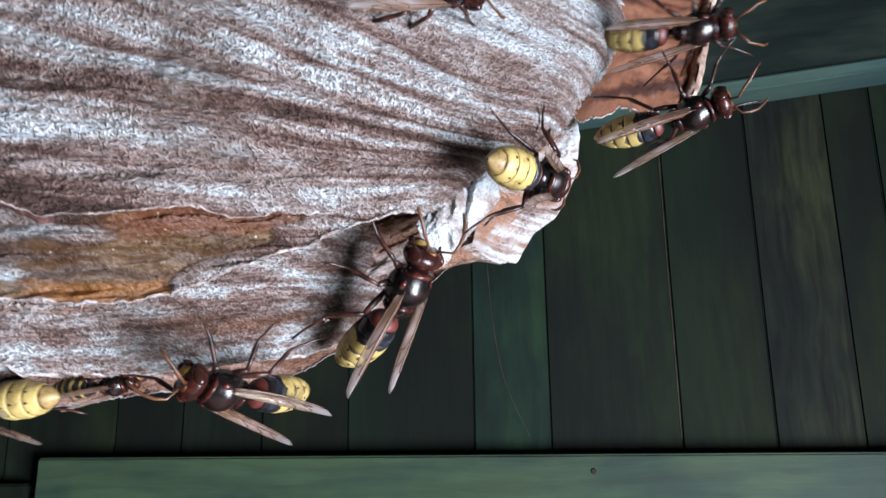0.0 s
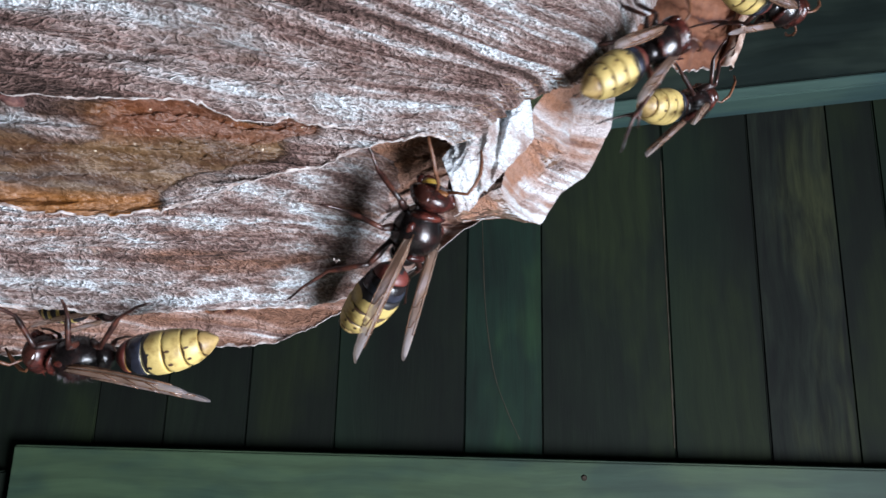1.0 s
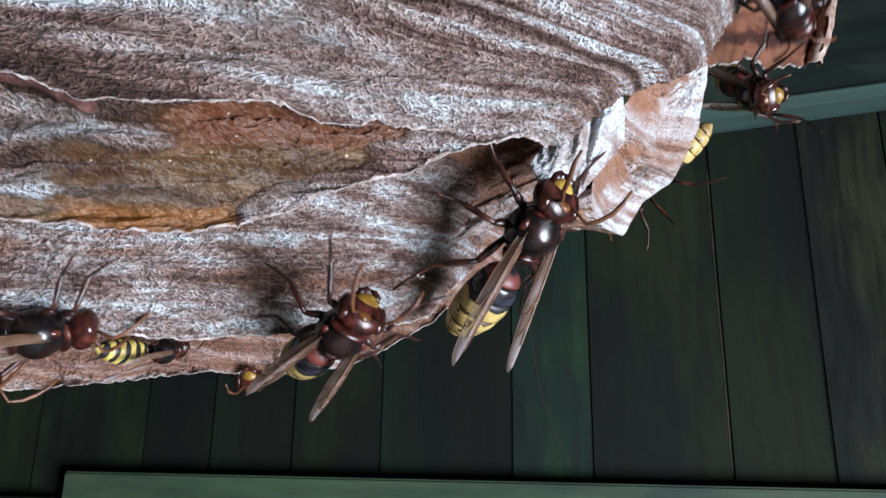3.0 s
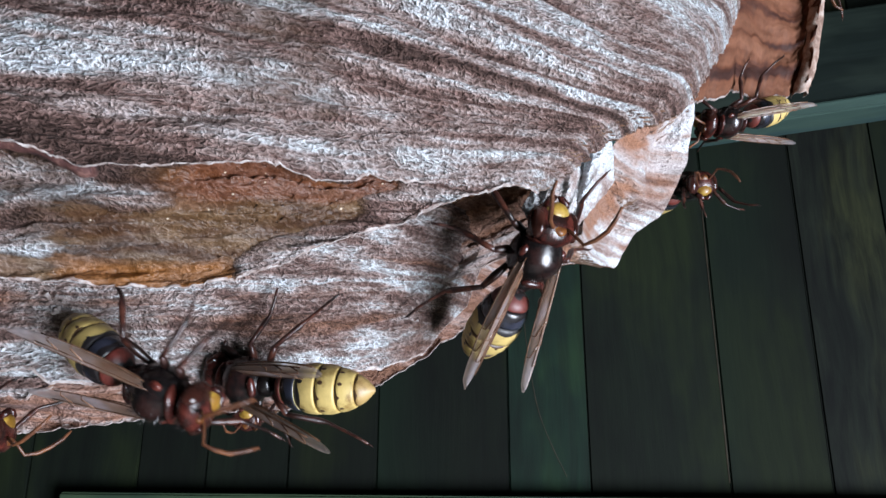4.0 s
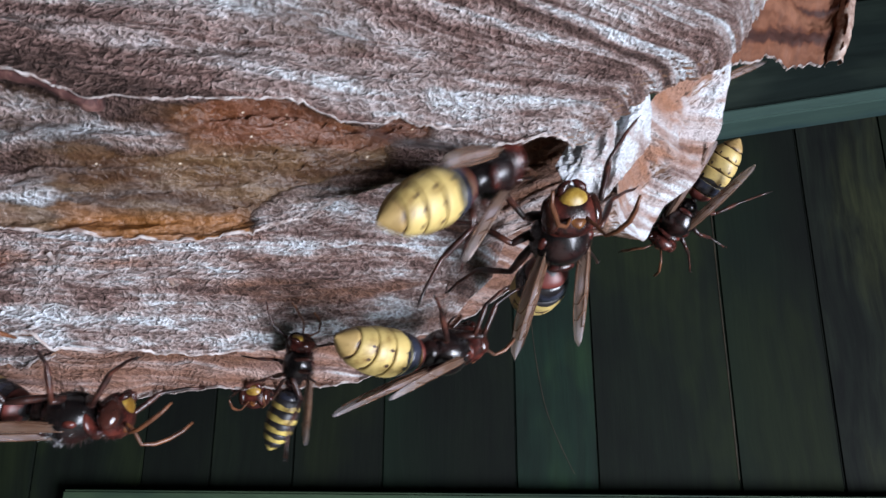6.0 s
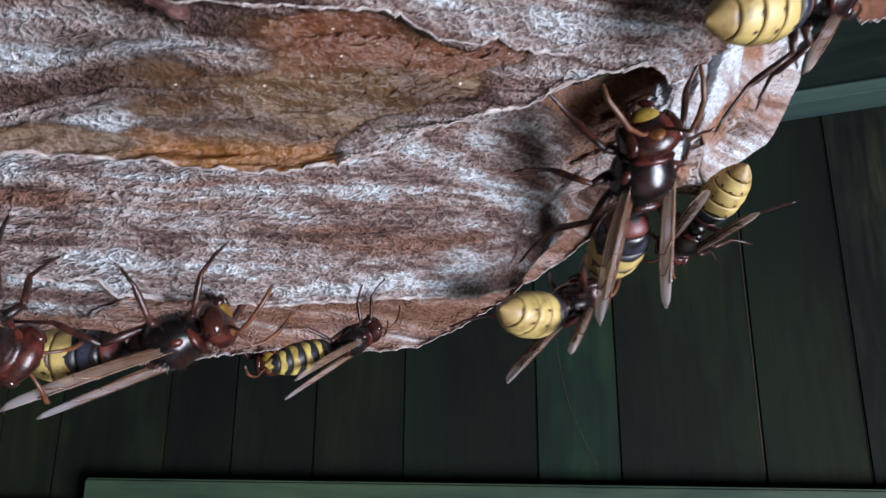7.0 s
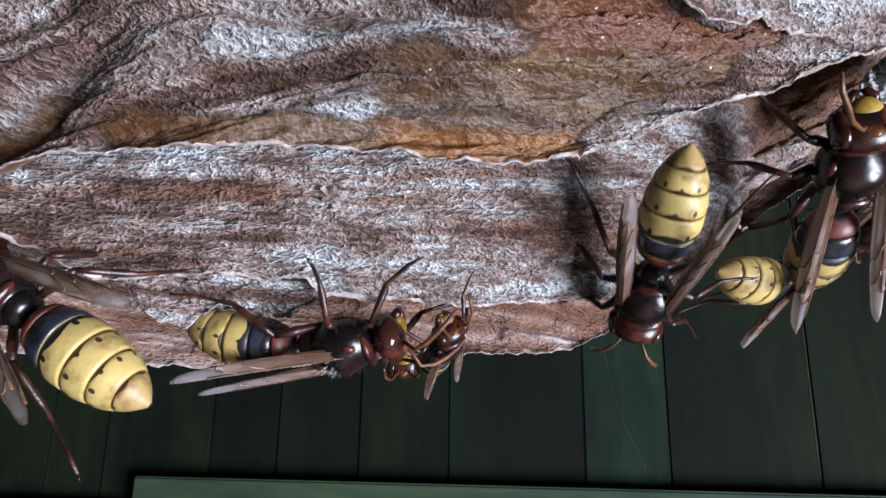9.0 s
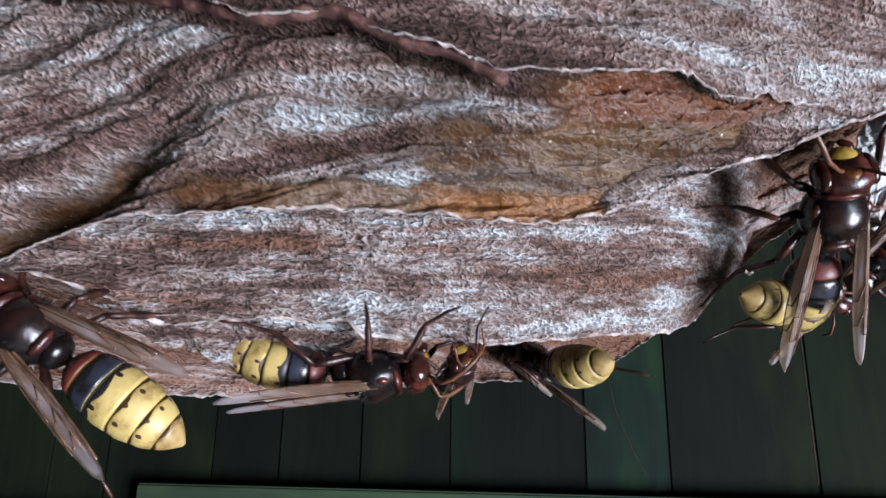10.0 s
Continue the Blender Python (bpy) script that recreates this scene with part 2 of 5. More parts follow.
M_CORE = plain("core_paper", [(0.10, 0.06, 0.045), (0.26, 0.17, 0.13), (0.45, 0.40, 0.37)], 60, 0.9, 0.0, 0.001)


def flap_paper():
    m, tree, sh = mat("flap_paper", 0.7)
    uv = node(tree, "UVMap").outputs[0]
    n = noise_at(tree, uv, 1.0, (12.0, 0.25, 1), 3, 0.5, 70)
    c = ramp(tree, n, [(0.38, (0.034, 0.011, 0.007)), (0.44, (0.070, 0.023, 0.012)), (0.49, (0.108, 0.039, 0.019)), (0.62, (0.15, 0.062, 0.034))])
    speck = noise_at(tree, uv, 1.0, (14, 3.0, 1), 5, 0.7, 75)
    c = mixed(tree, 0.7, c, ramp(tree, speck, [(0.36, (0.62, 0.60, 0.58)), (0.62, (1.25, 1.25, 1.25))]), "MULTIPLY")
    sh.inputs["Specular IOR Level"].default_value = 0.25
    tree.links.new(c, sh.inputs["Base Color"])
    bumped(tree, sh, n, 0.5, 0.0004)
    return m


M_FLAP = flap_paper()
M_CURL = plain("curled_paper", [(0.15, 0.085, 0.062), (0.30, 0.20, 0.155), (0.50, 0.42, 0.37)], 420, 0.8, 0.0, 0.0003)
M_RIDGE = plain("red_pulp", [(0.028, 0.008, 0.007), (0.060, 0.019, 0.015), (0.15, 0.070, 0.056)], 700, 0.8, 0.0, 0.0004)

# ---- helpers for meshes ----


def part(name, bm, material, parent=None, label="", smooth=True):
    """Links a bmesh as one mesh object under a thing or a part."""
    me = bpy.data.meshes.new(name)
    bm.normal_update()
    bm.to_mesh(me)
    bm.free()
    for m in material if isinstance(material, (list, tuple)) else (material,):
        me.materials.append(m)
    if smooth:
        me.polygons.foreach_set("use_smooth", [True] * len(me.polygons))
    ob = new(name, me)
    ob.parent = parent
    if label:
        ob["label"] = label
    return ob


def box(bm, lo, hi, bevel=0.0):
    """A bevelled box between two corners."""
    size, mid = [(b - a) for a, b in zip(lo, hi)], [(a + b) / 2 for a, b in zip(lo, hi)]
    made = bmesh.ops.create_cube(bm, size=1, matrix=Matrix.LocRotScale(mid, None, size))
    if bevel:
        edges = list({e for v in made["verts"] for e in v.link_edges})
        bmesh.ops.bevel(bm, geom=edges, offset=bevel, segments=2, affect="EDGES")
    return bm


def smoothstep(a, b, x):
    t = np.clip((np.asarray(x, float) - a) / (b - a), 0, 1)
    return t * t * (3 - 2 * t)


def spline(points, n):
    """n places along a smooth line through the points."""
    p = np.array(points, float)
    p = np.vstack([2 * p[0] - p[1], p, 2 * p[-1] - p[-2]])
    out = []
    for t in np.linspace(0, len(p) - 3 - 1e-6, n):
        i, f = int(t), t - int(t)
        a, b, c, d = p[i : i + 4]
        out.append(0.5 * (2 * b + (c - a) * f + (2 * a - 5 * b + 4 * c - d) * f * f + (3 * b - a - 3 * c + d) * f**3))
    return np.array(out)


def rough_field(u, v, scale_u, scale_v, seed, octaves=4):
    """Fractal noise over two arrays, about -0.5 to 0.5."""
    flat = [noise.fractal(Vector((a * scale_u + seed, b * scale_v - seed, seed * 0.37)), 0.9, 2.1, octaves) for a, b in zip(u.ravel(), v.ravel())]
    return np.array(flat).reshape(u.shape) * 0.5


def sheet(name, x, y, z, u, v, materials, parent, label="", thick=0.06, stain=None, lip=0):
    """A curved sheet of paper over a grid of plan places, with a thickness, a torn rim and a map."""
    rows, cols = x.shape
    n = rows * cols
    front_co = np.stack([x * U, y * U, 2.0 + z * U], -1).reshape(-1, 3)
    back_co = front_co + np.array([0, thick * U, 0])
    i = np.arange(n).reshape(rows, cols)
    quads = np.stack([i[:-1, :-1], i[:-1, 1:], i[1:, 1:], i[1:, :-1]], -1).reshape(-1, 4)
    ring = np.concatenate([i[0, :], i[1:, -1], i[-1, -2::-1], i[-2:0:-1, 0]])
    nxt = np.roll(ring, -1)
    rim = np.stack([ring, ring + n, nxt + n, nxt], -1)
    faces = np.concatenate([quads, quads[:, ::-1] + n, rim])
    me = bpy.data.meshes.new(name)
    me.from_pydata(np.concatenate([front_co, back_co]).tolist(), [], faces.tolist())
    loops = faces.ravel() % n
    for title, a, b in (("map", u, v),) + ((("stain", *stain),) if stain else ()):
        layer = me.uv_layers.new(name=title)
        layer.data.foreach_set("uv", np.stack([a.ravel()[loops], b.ravel()[loops]], -1).ravel())
    me.uv_layers["map"].active_render = True
    me.polygons.foreach_set("use_smooth", [True] * len(quads) * 2 + [False] * len(rim))
    kinds = np.zeros((rows - 1, cols - 1), int)
    if lip:  # pale fibres stand bare along the torn lower edge
        wide = [lip + 1.6 * lip * noise.noise(Vector((a * 5.3, 3.1, z[0, 0]))) for a in x[0, 1:]]
        kinds[np.arange(rows - 1)[:, None] < np.array(wide)[None, :]] = 2
    me.polygons.foreach_set("material_index", kinds.ravel().tolist() + [1] * len(quads) + [2] * len(rim))
    for m in materials:
        me.materials.append(m)
    me.update()
    ob = new(name, me)
    ob.parent = parent
    if label:
        ob["label"] = label
    return ob


# ---- the shed: boards, battens, soffit, ground ----
wall = tagged(new("wall_back"), "wall of dark green painted upright boards", "wall", kind="structure")
SEAMS = (-104, -90, -76, -66, -58.4, -44.8, -36.4, -26.5, -16, -0.7, 8.4, 23.7, 34.5, 44.5, 50.5, 61, 73, 86, 100)
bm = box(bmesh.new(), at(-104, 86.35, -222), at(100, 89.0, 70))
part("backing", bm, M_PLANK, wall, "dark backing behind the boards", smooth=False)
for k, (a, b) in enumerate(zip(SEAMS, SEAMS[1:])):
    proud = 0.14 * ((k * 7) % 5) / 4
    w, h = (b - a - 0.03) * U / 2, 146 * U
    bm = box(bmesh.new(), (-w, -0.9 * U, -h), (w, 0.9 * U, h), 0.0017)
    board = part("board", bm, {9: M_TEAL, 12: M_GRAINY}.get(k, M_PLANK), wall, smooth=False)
    board.location = at((a + b) / 2, 85.4 - proud, -76)

# bare wood: a run in the paint of the greener board, and the worn edge of a board beside its seam


def streak(points, wide):
    """A low ridge along plan points on the boards."""
    bm, rows = bmesh.new(), []
    for k, p in enumerate(spline(points, 40)):
        w = wide * (0.6 + 0.8 * abs(noise.noise(Vector((k * 0.3, wide, 7)))))
        rows.append([bm.verts.new(at(p[0] + dx * w, p[1] + dy, p[2])) for dx, dy in ((-1, 0.06), (0, -0.05), (1, 0.06))])
    for a, b in zip(rows, rows[1:]):
        for k in range(2):
            bm.faces.new((a[k], a[k + 1], b[k + 1], b[k]))
    return bm


part("paint_run", streak([(1.1, 84.36, 24), (1.4, 84.36, 15), (1.85, 84.36, 9), (2.8, 84.36, 3), (4.2, 84.36, -1), (5.8, 84.36, -4.5)], 0.09), M_BARE, wall, "thin brown run in the paint")
part("worn_edge", streak([(23.58, 84.42, 30), (23.54, 84.42, 17), (23.58, 84.42, 6), (23.56, 84.42, -5)], 0.12), M_BARE, wall, "bare brown edge of a board")

lower = tagged(new("batten"), "pale green painted horizontal batten across the boards", "batten", kind="structure")
bm = box(bmesh.new(), (-77 * U, -1.3 * U, -17 * U), (77 * U, 1.3 * U, 17 * U), 0.002)
part("rail", bm, M_BEAM, lower, smooth=False)
lower.location = at(24.5, 83.0, -23.5)
for x in (-10.5,):
    for z in (-6.0, 4.2):
        bm = bmesh.new()
        bmesh.ops.create_cone(bm, segments=12, radius1=0.35 * U, radius2=0.22 * U, depth=0.16 * U, cap_ends=True, matrix=Matrix.Translation((x * U - 23.5 * U + 0.2, -1.36 * U, (11 + z) * U)) @ Euler((radians(90), 0, 0)).to_matrix().to_4x4())
        part("nail", bm, M_NAIL, lower, "rusty nail head", smooth=False)
stub = tagged(new("batten_end"), "short darker green batten beside the long one", "batten", kind="structure")
bm = box(bmesh.new(), (-24 * U, -1.1 * U, -16 * U), (24 * U, 1.1 * U, 16 * U), 0.002)
part("rail", bm, M_PLANK, stub, smooth=False)
stub.location = at(-78, 83.4, -25.5)

upper = tagged(new("beam"), "green painted beam running up across the boards", "beam", kind="structure")
bm = box(bmesh.new(), (-60 * U, -2.4 * U, 1.65 * U), (60 * U, 2.4 * U, 13.5 * U), 0.003)
part("rail", bm, M_BEAM2, upper, smooth=False)
# added strip, coloured paler in place of the light on the beam's underside
bm = box(bmesh.new(), (-60 * U, -2.7 * U, 0), (60 * U, 2.4 * U, 1.6 * U), 0.002)
part("edge_strip", bm, M_LIT_EDGE, upper, "added paler strip standing in for the beam's lit underside", smooth=False)
upper.matrix_basis = Matrix.Translation(at(42, 81.6, 37.1)) @ Euler((0, radians(-7.2), 0)).to_matrix().to_4x4()

# unseen rest of the shed, added with a window lighting from right, below the nest
X0, X1, Y0, Y1, TOP = at(-104, 0, 0).x, 1.25, -1.7, at(0, 89, 0).y, at(0, 0, 70).z
bm = box(bmesh.new(), (X0, Y0, TOP), (X1, Y1, TOP + 0.03))
tagged(part("ceiling", bm, M_PLANK, None, smooth=False), "unseen dark green board ceiling added over the nest", "ceiling", kind="structure")
bm = box(bmesh.new(), (X0, Y0, -0.03), (X1, Y1, 0))
tagged(part("floor", bm, M_GROUND, None, smooth=False), "worn pale concrete floor of the shed", "floor", kind="structure")
bm = box(bmesh.new(), (X0 - 0.05, Y0, 0), (X0, Y1, TOP))
tagged(part("wall_left", bm, M_PLANK, None, smooth=False), "dark green boarded side wall", "wall", kind="structure")
bm = box(bmesh.new(), (X0, Y0 - 0.05, 0), (X1, Y0, TOP))
tagged(part("wall_front", bm, M_PLANK, None, smooth=False), "dark green boarded front wall", "wall", kind="structure")
bm = bmesh.new()
for lo, hi in (((X1, Y0, 0), (X1 + 0.05, Y1, WIN[2])), ((X1, Y0, WIN[3]), (X1 + 0.05, Y1, TOP)), ((X1, Y0, WIN[2]), (X1 + 0.05, WIN[0], WIN[3])), ((X1, WIN[1], WIN[2]), (X1 + 0.05, Y1, WIN[3]))):
    box(bm, lo, hi)
tagged(part("wall_right", bm, M_PLANK, None, smooth=False), "unseen right wall of dark green boards with an added window opening", "wall", kind="structure")
bm = bmesh.new()
t = 0.04
for lo, hi in (((X1 - 0.01, WIN[0] - t, WIN[2] - t), (X1 + 0.06, WIN[1] + t, WIN[2])), ((X1 - 0.01, WIN[0] - t, WIN[3]), (X1 + 0.06, WIN[1] + t, WIN[3] + t)), ((X1 - 0.01, WIN[0] - t, WIN[2]), (X1 + 0.06, WIN[0], WIN[3])), ((X1 - 0.01, WIN[1], WIN[2]), (X1 + 0.06, WIN[1] + t, WIN[3]))):
    box(bm, lo, hi, 0.002)
tagged(part("window_1", bm, M_BEAM, None, smooth=False), "pale green frame round the added, unseen window", "window", kind="structure")

# ---- the nest ----
SC = [15.8109, 1.4703, -1.9035, 0.0946, -0.1534, 0.1625, 0.1402, -0.3296, -0.256, -0.1333]
SB = [19.0265, 1.9897, -1.4863, 0.1758, -0.0961, 0.1229, 0.6845, 0.188, 0.0066, -0.0032]
STEP = 0.672


def front(x, z):
    """Depth of the outer envelope."""
    zz, over = np.minimum(z, 4.7), np.maximum(z - 4.7, 0)
    xx = np.maximum(x, -12.5)
    c = SC
    y = c[0] + c[1] * xx + c[2] * zz + c[3] * xx**2 + c[4] * xx * zz + c[5] * zz**2 + c[6] * xx**3 / 100 + c[7] * xx * xx * zz / 50 + c[8] * xx * zz**2 / 50 + c[9] * zz**3 / 50
    return y + 0.045 * over**2 + 0.05 * np.maximum(-12.5 - x, 0) ** 2


def behind(x, z):
    """Depth of the lower envelope that hangs behind the outer one."""
    x, z = np.maximum(x, -12.5), np.clip(z, -1.5, 3.2)
    c = SB
    return c[0] + c[1] * x + c[2] * z + c[3] * x**2 + c[4] * x * z + c[5] * z**2 + c[6] * x**3 / 100 + c[7] * x * x * z / 50 + c[8] * x * z**2 / 50 + c[9] * z**3 / 50


FOLD = np.array([(-20, 5.5), (-12, 3.9), (-9, 3.05), (-7.8, 2.66), (-7.0, 2.72), (-6.5, 2.45), (-5.95, 2.36), (-5.54, 2.2), (-4.9, 2.28), (-4.35, 2.41), (-3.85, 2.5), (-3.3, 2.44), (-3.04, 2.48), (-2.69, 2.62), (-2.3, 2.66), (-1, 2.8), (3, 3)])
LOW = np.array([(-20, 0.2), (-13, 0.5), (-11.3, 0.75), (-10.5, 0.94), (-9.4, 1.16), (-8.6, 1.19), (-7.1, 1.25), (-6.4, 1.23), (-5.6, 1.2), (-5, 1.25), (-4.5, 1.38), (-4.05, 1.57), (-3.5, 1.81), (-2.97, 2.03), (-2.4, 2.23), (-1.8, 2.47), (-1.1, 2.78), (-0.52, 3.0)])
BACK_LOW = np.array([(-20, 0.9), (-12, 0.8), (-10.8, 0.65), (-10.15, 0.4), (-9.7, 0.17), (-9.1, 0.25), (-8.5, 0.33), (-8.06, 0.3), (-7.6, 0.34), (-7.45, 0.14), (-6.7, 0.18), (-5.8, 0.18), (-4.9, 0.3), (-4.0, 0.46), (-3.2, 0.58), (-2.59, 0.93)])
RIGHT = np.array([(3.0, -0.5), (3.4, 0.02), (3.65, 0.35), (3.88, 0.62), (4.27, 1.25), (4.45, 1.62), (4.68, 2.0), (5.2, 2.35), (6.0, 2.85), (6.85, 3.4), (8.4, 4.15), (9.6, 4.7), (16, 5.0)])
BACK_RIGHT = np.array([(0.93, -2.59), (1.46, -2.16), (1.9, -1.74), (2.4, -1.55), (3.2, -1.2), (4.2, -0.9)])


# lines along which the pulp was laid, as heights over the stops: above the fold, and between the fold and the lower edge
FLOW_X = (-20, -11, -6.2, -4, -1.7, 0.64, 4.5)
FLOW = ((5.5, 3.6, 2.4, 2.47, 2.73, 3.5, 4.2), (6.2, 4.2, 2.96, 3.12, 3.34, 3.65, 4.4), (7, 4.8, 3.75, 3.66, 3.64, 3.8, 4.6), (8, 5.6, 4.45, 4.1, 3.92, 3.95, 4.8), (9, 6.9, 5.45, 4.85, 4.22, 4.12, 5.0), (10.5, 8.4, 6.4, 5.45, 4.65, 4.38, 5.25), (12, 9.6, 7.3, 6.2, 5.0, 4.7, 5.5), (14, 11, 8.4, 7.2, 5.95, 5.3, 5.85), (16, 12.5, 9.8, 8.5, 6.8, 6.15, 6.4))
LOWER_X = (-20, -10.5, -9, -7.2, -5.5, -3.6, -2)
LOWER = ((0.3, 0.28, 0.29, 0.14, 0.2, 0.5, 1.3), (0.6, 0.6, 0.66, 0.65, 0.69, 1.06, 1.72), (0.9, 0.94, 0.97, 1.1, 1.18, 1.45, 1.88), (1.2, 1.22, 1.26, 1.35, 1.5, 1.78, 2.02), (1.5, 1.5, 1.52, 1.57, 1.68, 2.02, 2.15), (1.9, 1.9, 1.9, 1.95, 2.1, 2.3, 2.36), (2.5, 2.5, 2.5, 2.5, 2.6, 2.75, 2.8))
UNDER_X = (-20, -11, -9.9, -8.9, -8, -7, -5.8, -2.9)
UNDER = ((-3, -0.3, 0.3, 0.7, 0.95, 1.1, 1.2, 1.9), (-2, 0.7, 0.98, 1.2, 1.45, 1.69, 1.82, 2.14), (-1, 1.31, 1.63, 1.93, 2.12, 2.1, 2.06, 2.42), (0, 1.8, 2.2, 2.47, 2.6, 2.7, 2.6, 2.8), (1, 2.64, 3.05, 3.36, 3.5, 3.6, 3.4, 3.3), (3, 4, 4.4, 4.6, 4.7, 4.7, 4.5, 4.3))


def laid(x, z, stops, lines, wide):
    """Across-the-bands coordinate: the share of the way from line to line, by smooth lines over the stops."""
    own = np.stack([np.interp(x, stops, line) for line in lines])
    soft = sum(np.stack([np.interp(x + d, stops, line) for line in lines]) for d in (-0.9, -0.45, 0.45, 0.9))
    own = (own + soft) / 5
    v = (z - own[0]) / np.maximum(own[1] - own[0], 0.1)
    for k in range(1, len(lines)):
        step = own[k] - own[k - 1] if k == len(lines) - 1 else own[k + 1] - own[k]
        v = np.where(z > own[k], k + (z - own[k]) / np.maximum(step, 0.1), v)
    return v * wide


def bands(x, z, fold):
    """The map of the outer paper."""
    wave = 0.10 * rough_field(x, z, 0.5, 0.8, 77.0, 3)
    return x + 0.0, np.where(z > fold, laid(x, z + wave, FLOW_X, FLOW, 1.0), laid(x, z + wave, UNDER_X, UNDER, 1.2) - 20)


def torn(x, seed, size=0.035):
    """A ragged offset along an edge."""
    return size * np.array([noise.fractal(Vector((a * 3.1, seed, 0)), 0.7, 2.2, 5) + 0.25 * noise.noise(Vector((a * 9, seed + 4, 0))) + 0.3 * noise.noise(Vector((a * 23, seed + 6, 0))) for a in x])


nest = tagged(new("hornet_nest"), "hanging hornet nest of banded brown and grey paper, torn open below", "hornet nest")

# outer envelope, with the fold across it and the stained strip below the fold
s = np.concatenate([np.linspace(0, 0.28, 36)[:-1], np.linspace(0.28, 1, 420)])
w = np.concatenate([np.linspace(0, 0.35, 210)[:-1], np.linspace(0.35, 1, 90)])
gs, gw = np.meshgrid(s, w)
xs = -20 + 19.48 * gs
low = np.interp(xs[0], LOW[:, 0], LOW[:, 1]) + torn(xs[0], 1.0)
z = low * (1 - gw) + 12.0 * gw
right = np.interp(3.0 + 9.0 * gw, RIGHT[:, 0], RIGHT[:, 1]) + torn(9 * gw[:, 0], 81.0, 0.14)[:, None]
x = -20 + (right + 20) * gs
fold = np.interp(x, FOLD[:, 0], FOLD[:, 1]) + 0.05 * rough_field(x, x * 0, 2.6, 1, 5.0)
under = smoothstep(0.05, -0.04, z - fold) * (1 - smoothstep(-2.9, -1.6, x)) * smoothstep(-13, -9, x)
reach = (1 - smoothstep(-2.7, -1.5, x)) * smoothstep(-13, -9, x)
deep = (0.45 * smoothstep(0.25, -0.05, z - fold) + 0.55 * smoothstep(0.0, -1.0, z - fold)) * reach
y = front(x, z) + STEP * deep
edge = right - x
y += 0.6 * np.clip(1 - edge / 0.6, 0, 1) ** 2.4
y -= 0.10 * np.exp(-(z - low) / 0.10)
u, v = bands(x, z, fold)
calm = 0.3 + 0.7 * smoothstep(0.3, 3.0, edge)
y += calm * (0.42 * rough_field(u, v, 0.35, 1.1, 3.0, 3) + 0.10 * rough_field(u, v, 1.6, 5.0, 9.0, 3)) + 0.06 * rough_field(x, z, 6, 15, 2.0, 3)
mid = np.interp(x, LOW[:, 0], LOW[:, 1])
share = np.clip((z - mid) / np.maximum(fold - mid, 0.2), 0, 1.2)
strip = smoothstep(0.46, 0.12, share) * smoothstep(-6.9, -6.3, x) * smoothstep(-4.2, -4.7, x)
ledge = 0.05 + 0.32 * smoothstep(-5.0, -3.9, x)
middle = smoothstep(-0.15, 0.12, share - ledge) * smoothstep(0.98, 0.62, share - 0.35 * smoothstep(-5.2, -4.2, x)) * smoothstep(-7.8, -4.9, x) * smoothstep(-2.5, -3.2, x)
crown = smoothstep(0.62, 0.88, share) * smoothstep(1.19, 1.12, share) * smoothstep(-6.0, -4.0, x) * smoothstep(-2.1, -2.6, x)
wash = (0.22 + 0.16 * smoothstep(-8, -6, x)) * smoothstep(0.02, 0.2, share) * smoothstep(1.12, 1.0, share) * smoothstep(-13, -9.5, x) * smoothstep(-2.3, -3.2, x)
damp_and_shade = 0.85 * smoothstep(0.30, 0.12, share) * smoothstep(-9.6, -8.6, x) * smoothstep(-5.9, -6.5, x)
crease = np.exp(-(((z - np.interp(x, (-13, -11.1, -9, -8), (0.2, 0.9, 1.92, 2.2))) / 0.32) ** 2)) * smoothstep(-8.4, -9.8, x)
# along the crease the stain is deepened to carry its shadow in the colour
damp_and_shade = np.maximum(damp_and_shade, 0.75 * crease)
y += 0.45 * crease
wet = np.maximum(np.maximum(strip, middle), np.maximum(crown, np.maximum(wash, damp_and_shade)))
hot = strip - crown - 0.45 * damp_and_shade
sheet("outer_envelope", x, y, z, u, v, (M_SHELL, M_INNER, M_RIM), nest, "banded brown and grey paper with an amber stain", 0.032, (wet, hot), 1)

# the fold: the upper paper laps over the stained strip and ends in a torn lip
gs, gw = np.meshgrid(np.linspace(0, 1, 330), np.linspace(0, 1, 50) ** 1.6)
x = -11.0 + 9.3 * gs
low = np.interp(x[0], FOLD[:, 0], FOLD[:, 1]) + torn(x[0], 71.0, 0.04)
z = low + 1.5 * gw
u, v = bands(x, z, z - 1)
over = (1 - smoothstep(0.1, 0.95, gw)) * smoothstep(-10.8, -9.5, x) * (1 - smoothstep(-3.9, -2.0, x))
y = front(x, z) - 0.26 * over + 0.5 * (1 - over) + 0.42 * rough_field(u, v, 0.35, 1.1, 3.0, 3) + 0.10 * rough_field(u, v, 1.6, 5.0, 9.0, 3) + 0.06 * rough_field(x, z, 6, 15, 2.0, 3) - 0.06 * np.exp(-gw / 0.05) * over - 0.42 * (1 - over) * smoothstep(-3.9, -2.6, x) * smoothstep(0.5, 0.0, gw)
sheet("overlap", x, y, z, u, v, (M_SHELL, M_INNER, M_RIM), nest, "lapping paper with a pale torn lip", 0.035, (0 * x, 0 * x), 2)
bm = bmesh.new()
line = [(a, np.interp(a, FOLD[:, 0], FOLD[:, 1]) + 0.03) for a in np.linspace(-10.5, -5.45, 90)]
ring = []
